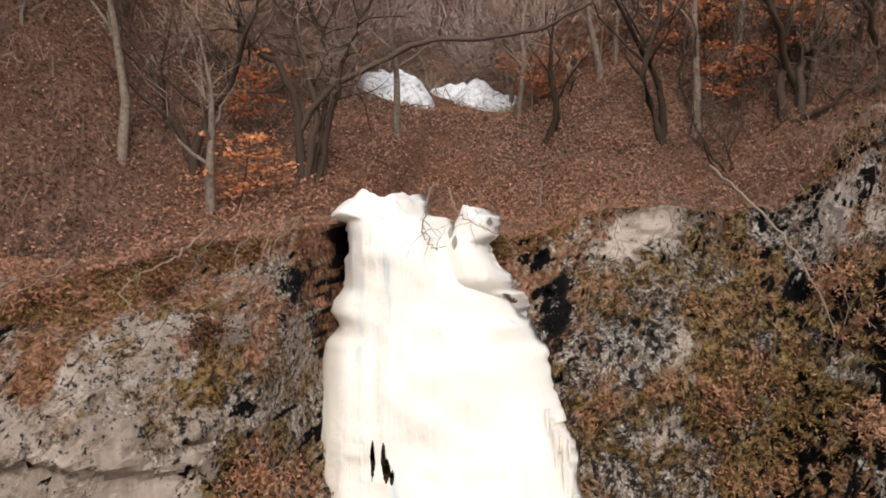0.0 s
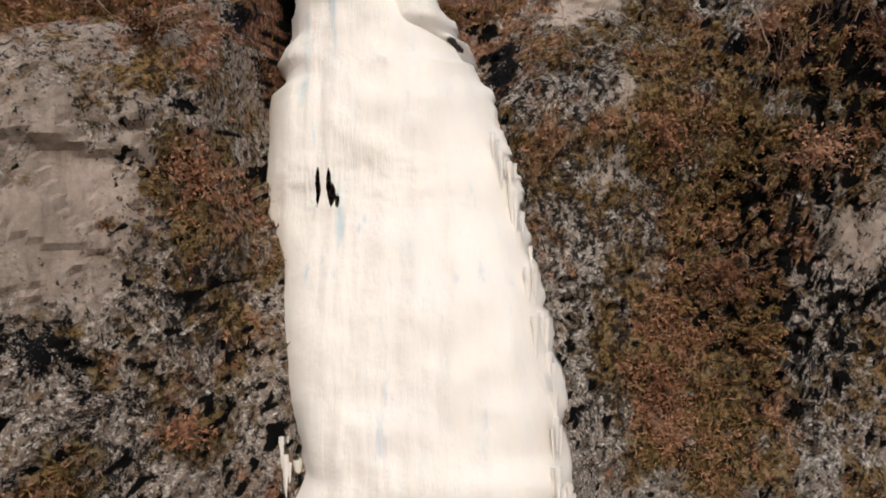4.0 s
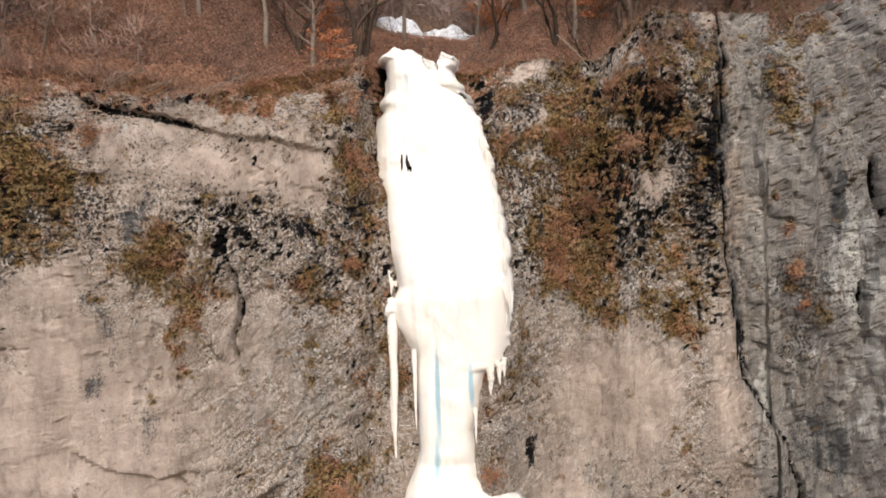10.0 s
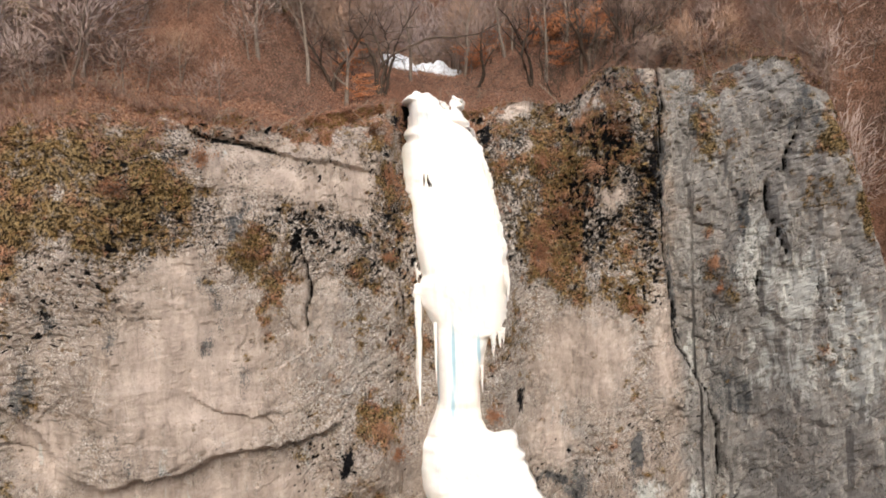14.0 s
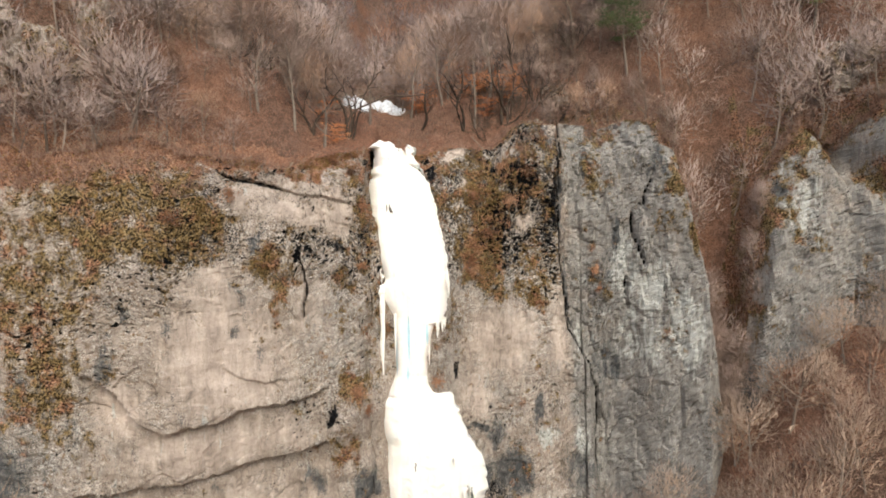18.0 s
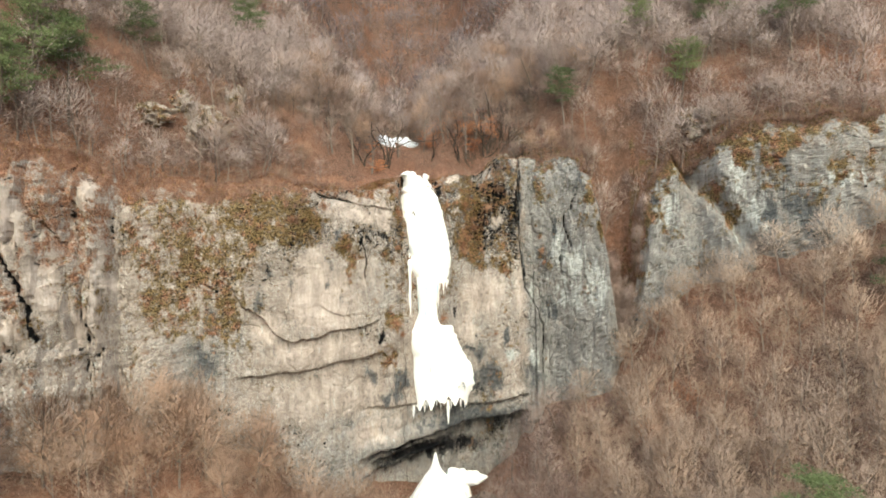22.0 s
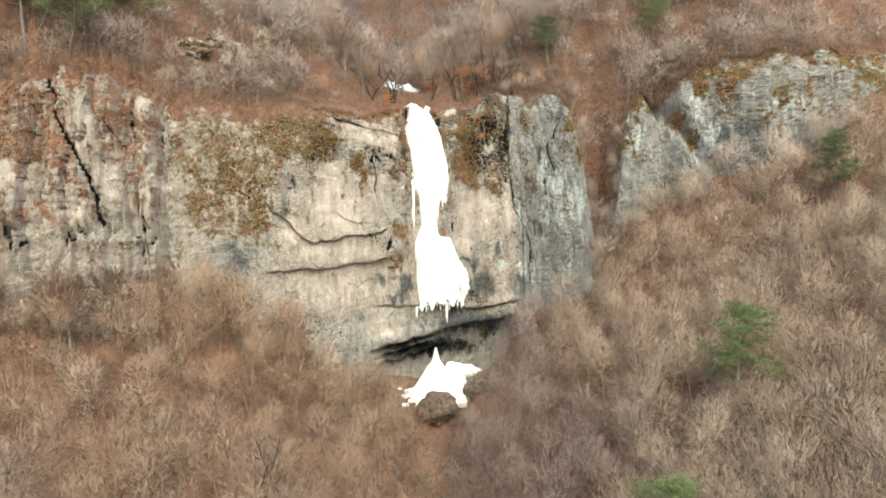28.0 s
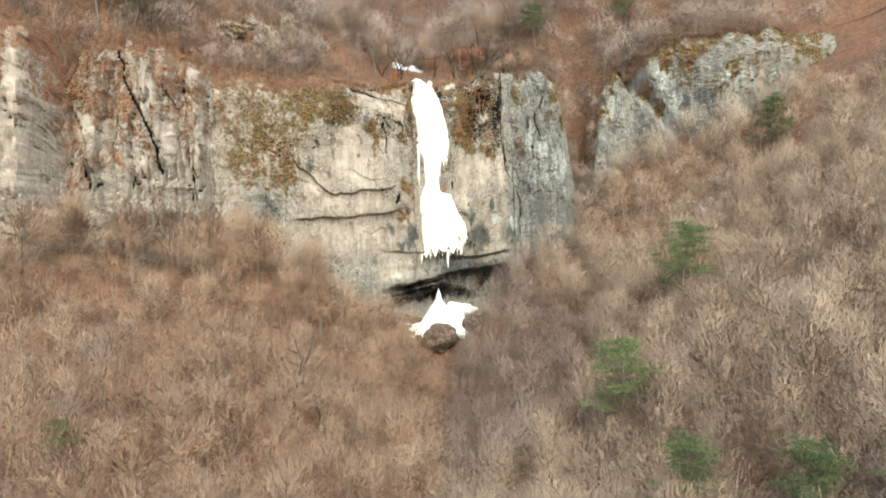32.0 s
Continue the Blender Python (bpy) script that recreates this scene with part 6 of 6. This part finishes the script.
# ---- undergrowth, leaves and hanging stems ----
def tufts_on_cliff():
    """Dry plants that grow on the rock."""
    rng = np.random.default_rng(61)
    xs, rows = CLIFF["xs"], CLIFF["rows"]
    veg = CLIFF["veg"][:rows] + 0.3 * rng.random(CLIFF["veg"][:rows].shape)
    w = np.clip((veg - 0.62) / 0.5, 0, 1) ** 1.5 * np.gradient(xs)[None, :]
    w[:, (xs < -45) | (xs > 60)] = 0
    w *= (1 - CLIFF["gap"][:rows]) ** 2
    w *= (0.04 + 2.2 * smooth(15, 11, np.abs(xs - 2)))[None, :]
    pick = rng.choice(w.size, 11000, p=(w / w.sum()).ravel())
    r, c = pick // len(xs), pick % len(xs)
    o = np.stack([xs[c], CLIFF["y"][r, c], CLIFF["z"][r, c]], -1)
    far = 1 + 0.9 * smooth(9, 22, np.abs(xs[c] - 2))
    pick = fbm(o / 1.6, 3, 67) + 0.5 * rng.normal(size=len(o)) > 0.1 + 0.25 * smooth(-8, -12, o[:, 0]) * smooth(-21, -17, o[:, 0]) * smooth(45.2, 44.4, o[:, 2])
    for name, material, some, label in (("cliff_plants", M_RUST, pick, "dry rust-brown plants clinging to the cliff"), ("cliff_moss", M_OCHRE, ~pick, "ochre-green moss cushions and grass on the cliff")):
        st, q, f = Sticks(), o[some], far[some]
        for _ in range(5):
            way = unit(rng.normal(size=q.shape) * (0.8, 0.5, 0.7) + (0, -0.9, 0.1)) * ((0.06 + 0.13 * rng.random(len(q))) * f)[:, None]
            st.leaves(q + rng.normal(size=q.shape) * 0.06 * f[:, None], way, 0.042 * f)
        tagged(new(name, st.mesh(name, material, flat=True)), label, "dry plants", kind="stuff")


tufts_on_cliff()


def shrub_on_cliff(x, z, r, seed, label):
    rng = np.random.default_rng(seed)
    i = np.argmin(np.abs(CLIFF["xs"] - x))
    j = np.argmin(np.abs(CLIFF["z"][:CLIFF["rows"], i] - z))
    o = np.array([x, CLIFF["y"][j, i], CLIFF["z"][j, i]])
    st, lv = Sticks(), Sticks()
    for k in range(int(26 * r + 8)):
        d = unit(rng.normal(size=3) * (1, 0.6, 0.9) + (0, -0.7, 0.1))
        line = curve_out(rng, (0, 0, 0), d, r * (0.6 + 0.5 * rng.random()), 5, 0.25, -0.1)
        st.tube(line, np.linspace(0.012, 0.004, 5), 4)
        b = line[rng.integers(1, 5, 26)] + rng.normal(size=(26, 3)) * 0.09 * r
        lv.leaves(b, unit(rng.normal(size=(26, 3)) + (0, -0.4, -0.3)) * (0.08 + 0.08 * rng.random(26))[:, None], np.full(26, 0.045))
    ob = tagged(new("shrub"), label, "shrub", "shrubs on the cliff")
    ob.location = o
    part("branchwork", st.mesh("branchwork", M_VINE), ob)
    part("foliage", lv.mesh("foliage", M_RUST, flat=True), ob)


for k, (sx, sz, sr) in enumerate([(-0.85, 41.7, 0.9), (-1.0, 37.2, 0.55), (-1.3, 27.4, 0.9), (-0.6, 26.0, 0.7), (8.2, 42.8, 0.7), (9.6, 39.6, 0.9), (7.9, 37.2, 0.8), (11.5, 42.4, 0.8),
                                  (-3.2, 45.4, 0.7), (-5.2, 45.2, 0.8), (-1.6, 44.6, 0.6), (10.8, 45.4, 0.7), (19.2, 36.2, 0.7), (19.5, 34.6, 0.6), (13.0, 44.8, 0.8), (-9.8, 42.6, 1.0), (-13, 41, 1.1), (4.9, 27.6, 0.7)]):
    shrub_on_cliff(sx, sz, sr, 700 + k, "dry rust-leaved shrub rooted in the cliff")


def leaf_litter():
    rng = np.random.default_rng(62)
    n = 62000
    x = rng.normal(2, 9, n)
    d = 1.2 + np.abs(rng.normal(0, 9, n))
    y = wall_y(x) + d
    z = np.where(d > 2.6, high_ground(x, y) + 0.06 + 0.04 * rng.random(n), rim_z(x))
    snow = np.minimum(((x + 3.1) / 1.9) ** 2 + ((y - 17.0) / 1.8) ** 2, ((x + 0.3) / 1.9) ** 2 + ((y - 21.5) / 2.0) ** 2) < 1
    ok = (d > 2.7) & (~snow | (rng.random(n) < 0.10))
    o = np.stack([x, y, z], -1)[ok]
    st = Sticks()
    m = len(o)
    st.leaves(o + (0, 0, 0.05), unit(rng.normal(size=(m, 3)) * (1, 1, 0.55)) * (0.06 + 0.08 * rng.random(m))[:, None], 0.04 + 0.04 * rng.random(m))
    tagged(new("fallen_leaves", st.mesh("fallen_leaves", M_LEAF, flat=True)), "loose rust-brown leaves lying on the slope above the fall", "fallen leaves", kind="stuff")
    st = Sticks()
    k = rng.choice(m, 15000)
    st.slivers(o[k], unit(rng.normal(size=(len(k), 3)) * (1, 1, 0.5) + (0, 0, 0.5)) * (0.15 + 0.55 * rng.random(len(k)))[:, None], np.full(len(k), 0.014))
    tagged(new("fallen_twigs", st.mesh("fallen_twigs", M_VINE)), "thin dead twigs and stalks among fallen leaves", "dead twigs", kind="stuff")


leaf_litter()


def undergrowth():
    """Low brush between the trees."""
    rng = np.random.default_rng(63)
    st = Sticks()
    for x0, x1, y0, y1, n, low in ((-60, 62, -95, -3, 12000, True), (-50, 55, -20, 40, 12000, False)):
        x, y = x0 + (x1 - x0) * rng.random(n), y0 + (y1 - y0) * rng.random(n)
        d = y - wall_y(x)
        bed = open_for_trees(x, y)
        ok = (d < -1) & bed if low else (d > 3) & ~((np.abs(x - 0.8 + 0.12 * y) < 2.4) & (y < 19)) & ~((np.abs(x - 2) < 15) & (d < 16))
        x, y = x[ok], y[ok]
        o = np.stack([x, y, surface(x, y)], -1)
        for _ in range(4):
            m = len(o)
            st.slivers(o + rng.normal(size=o.shape) * (0.25, 0.25, 0.05), unit(rng.normal(size=(m, 3)) * (0.7, 0.7, 0.3) + (0, 0, 0.9)) * (0.5 + 1.1 * rng.random(m))[:, None], np.full(m, 0.045))
    tagged(new("undergrowth", st.mesh("undergrowth", M_VINE)), "low leafless brush covering the forest floor", "undergrowth", kind="stuff")


undergrowth()


def rim_brush():
    """Thin bushes along the top of the wall and in the steep gullies."""
    rng = np.random.default_rng(64)
    n = 8000
    x = np.concatenate([rng.uniform(-48, 60, n), rng.uniform(26.5, 33.5, 1500)])
    d = np.concatenate([2.4 + 9 * rng.random(n), 2.4 + 10 * rng.random(1500)])
    keep = (np.abs(x - 2) > 7.5) | (rng.random(len(x)) < 0.07)
    keep &= ~((np.abs(x - 1) < 4) & (d < 4))
    x, d = x[keep], d[keep]
    y = wall_y(x) + d
    o = np.stack([x, y, high_ground(x, y) - 0.05], -1)
    xs, rows = CLIFF["xs"], CLIFF["rows"]
    r, c = rng.integers(int(rows * 0.90), rows, 9000), rng.choice(len(xs), 9000, p=np.gradient(xs) / np.gradient(xs).sum())
    face = np.stack([xs[c], CLIFF["y"][r, c], CLIFF["z"][r, c]], -1)
    face = face[(np.abs(xs[c] - 2) > 8.5) & (np.abs(xs[c]) < 60) & (CLIFF["veg"][r, c] > 0.5)]
    o = np.concatenate([o, face])
    thin = 0.014 + 0.026 * smooth(6, 14, np.abs(o[:, 0] - 2))
    st, tone = Sticks(), []
    own = rng.random(len(o))
    for _ in range(7):
        m = len(o)
        st.slivers(o + rng.normal(size=o.shape) * (0.2, 0.2, 0.03), unit(rng.normal(size=(m, 3)) * (0.5, 0.5, 0.25) + (0, -0.15, 0.8)) * (0.25 + 0.9 * rng.random(m) ** 2)[:, None], thin)
        tone.append(np.repeat(own, 3))
    v, f3, f4 = st.arrays()
    me = mesh_of("rim_brush", v, [f3], M_BRUSH, {"tone": np.concatenate(tone)})
    tagged(new("rim_brush", me), "thin leafless brush along the cliff top", "brush", kind="stuff")


rim_brush()


def vine(points, r, label, name="hanging_vine", bark=None):
    rng = np.random.default_rng(int(1000 * abs(points[0][0])) + 5)
    pts = np.array(points, float)
    t, tt = np.linspace(0, 1, len(pts)), np.linspace(0, 1, 26)
    line = np.stack([np.interp(tt, t, pts[:, k]) for k in range(3)], -1)
    for _ in range(3):
        line[1:-1] = (line[:-2] + line[1:-1] + line[2:]) / 3
    line[1:-1] += 0.03 * rng.normal(size=(24, 3))
    st = Sticks()
    st.tube(line, np.linspace(r, r * 0.35, 26), 6)
    for k in rng.integers(6, 25, 9) if name == "hanging_vine" else ():
        st.tube(curve_out(rng, line[k], unit(rng.normal(size=3) + (0, -0.3, -0.2)), 0.35 + 0.4 * rng.random(), 5, 0.3, -0.2), np.linspace(r * 0.4, 0.003, 5), 4)
    return tagged(new(name, st.mesh(name, bark or M_VINE)), label, "vine" if name == "hanging_vine" else "branch", "stems hanging at the cliff edge")


VINES = random.Random(8)
for k in range(34):
    vx = -9.5 + 8.8 * VINES.random() if k < 22 else 5.2 + 8.5 * VINES.random()
    vy, vz = wall_y(vx), float(rim_z(vx))
    ln0 = 0.7 + 1.6 * VINES.random()
    vine([(vx, vy + 2.2, vz + 0.3), (vx + 0.2 * VINES.uniform(-1, 1), vy + 0.9, vz - 0.2), (vx + 0.5 * VINES.uniform(-1, 1), vy - 0.15, vz - 0.8), (vx + 0.7 * VINES.uniform(-1, 1), vy - 0.25, vz - 0.8 - ln0)],
         0.012 + 0.012 * VINES.random(), "pale bare stem hanging over the cliff edge")
vine([(2.0, 1.0, 47.6), (2.0, 0.1, 47.0), (2.0, -0.15, 46.4), (2.25, -0.2, 46.05), (2.5, -0.1, 46.15)], 0.022, "pale root looping over the ice lip")
vine([(4.4, 1.2, 47.6), (4.5, 0.3, 47.0), (4.2, -0.2, 46.5), (3.9, -0.25, 46.3)], 0.02, "pale root hanging beside the ice lip")
vine([(2.3, 1.2, 47.5), (2.7, 0.2, 46.8), (3.3, -0.1, 46.5), (3.9, -0.1, 46.2)], 0.018, "thin root lying across the ice lip")
vine([(8.2, 2.4, 47.9), (8.8, 1.2, 47.0), (9.5, 0.7, 46.0), (10.0, 0.6, 45.0), (10.2, 0.6, 44.2)], 0.035, "pale fallen branch leaning down the rock", "fallen_branch")
vine([(-2.7, 4.5, 49.6), (-2.06, 4.5, 50.7), (-0.2, 4.5, 51.45), (1.1, 4.5, 52.0), (3.0, 4.5, 51.8), (4.3, 4.6, 52.0), (5.6, 4.6, 52.6)], 0.10, "long dark bough arching over the gully", "fallen_branch", M_BARK_DARK)
_b = random.Random(23)
for k in range(26):
    bx, by = _b.uniform(-9, 13), _b.uniform(4.5, 15)
    if by - wall_y(bx) < 3.5 or abs(bx - 0.2) < 2.2:
        continue
    ba, bl = _b.uniform(-0.5, 0.5) + (3.14 if k % 2 else 0), _b.uniform(0.8, 2.6)
    spots = [(bx + bl * q * math.cos(ba), by + bl * q * math.sin(ba)) for q in (0, 0.35, 0.7, 1)]
    vine([(qx, qy, float(surface(qx, qy)) + 0.10 + 0.12 * n * _b.random()) for n, (qx, qy) in enumerate(spots)], 0.02 + 0.03 * _b.random(), "dead branch lying on fallen leaves", "fallen_branch", M_BARK_DARK if k % 3 else None)
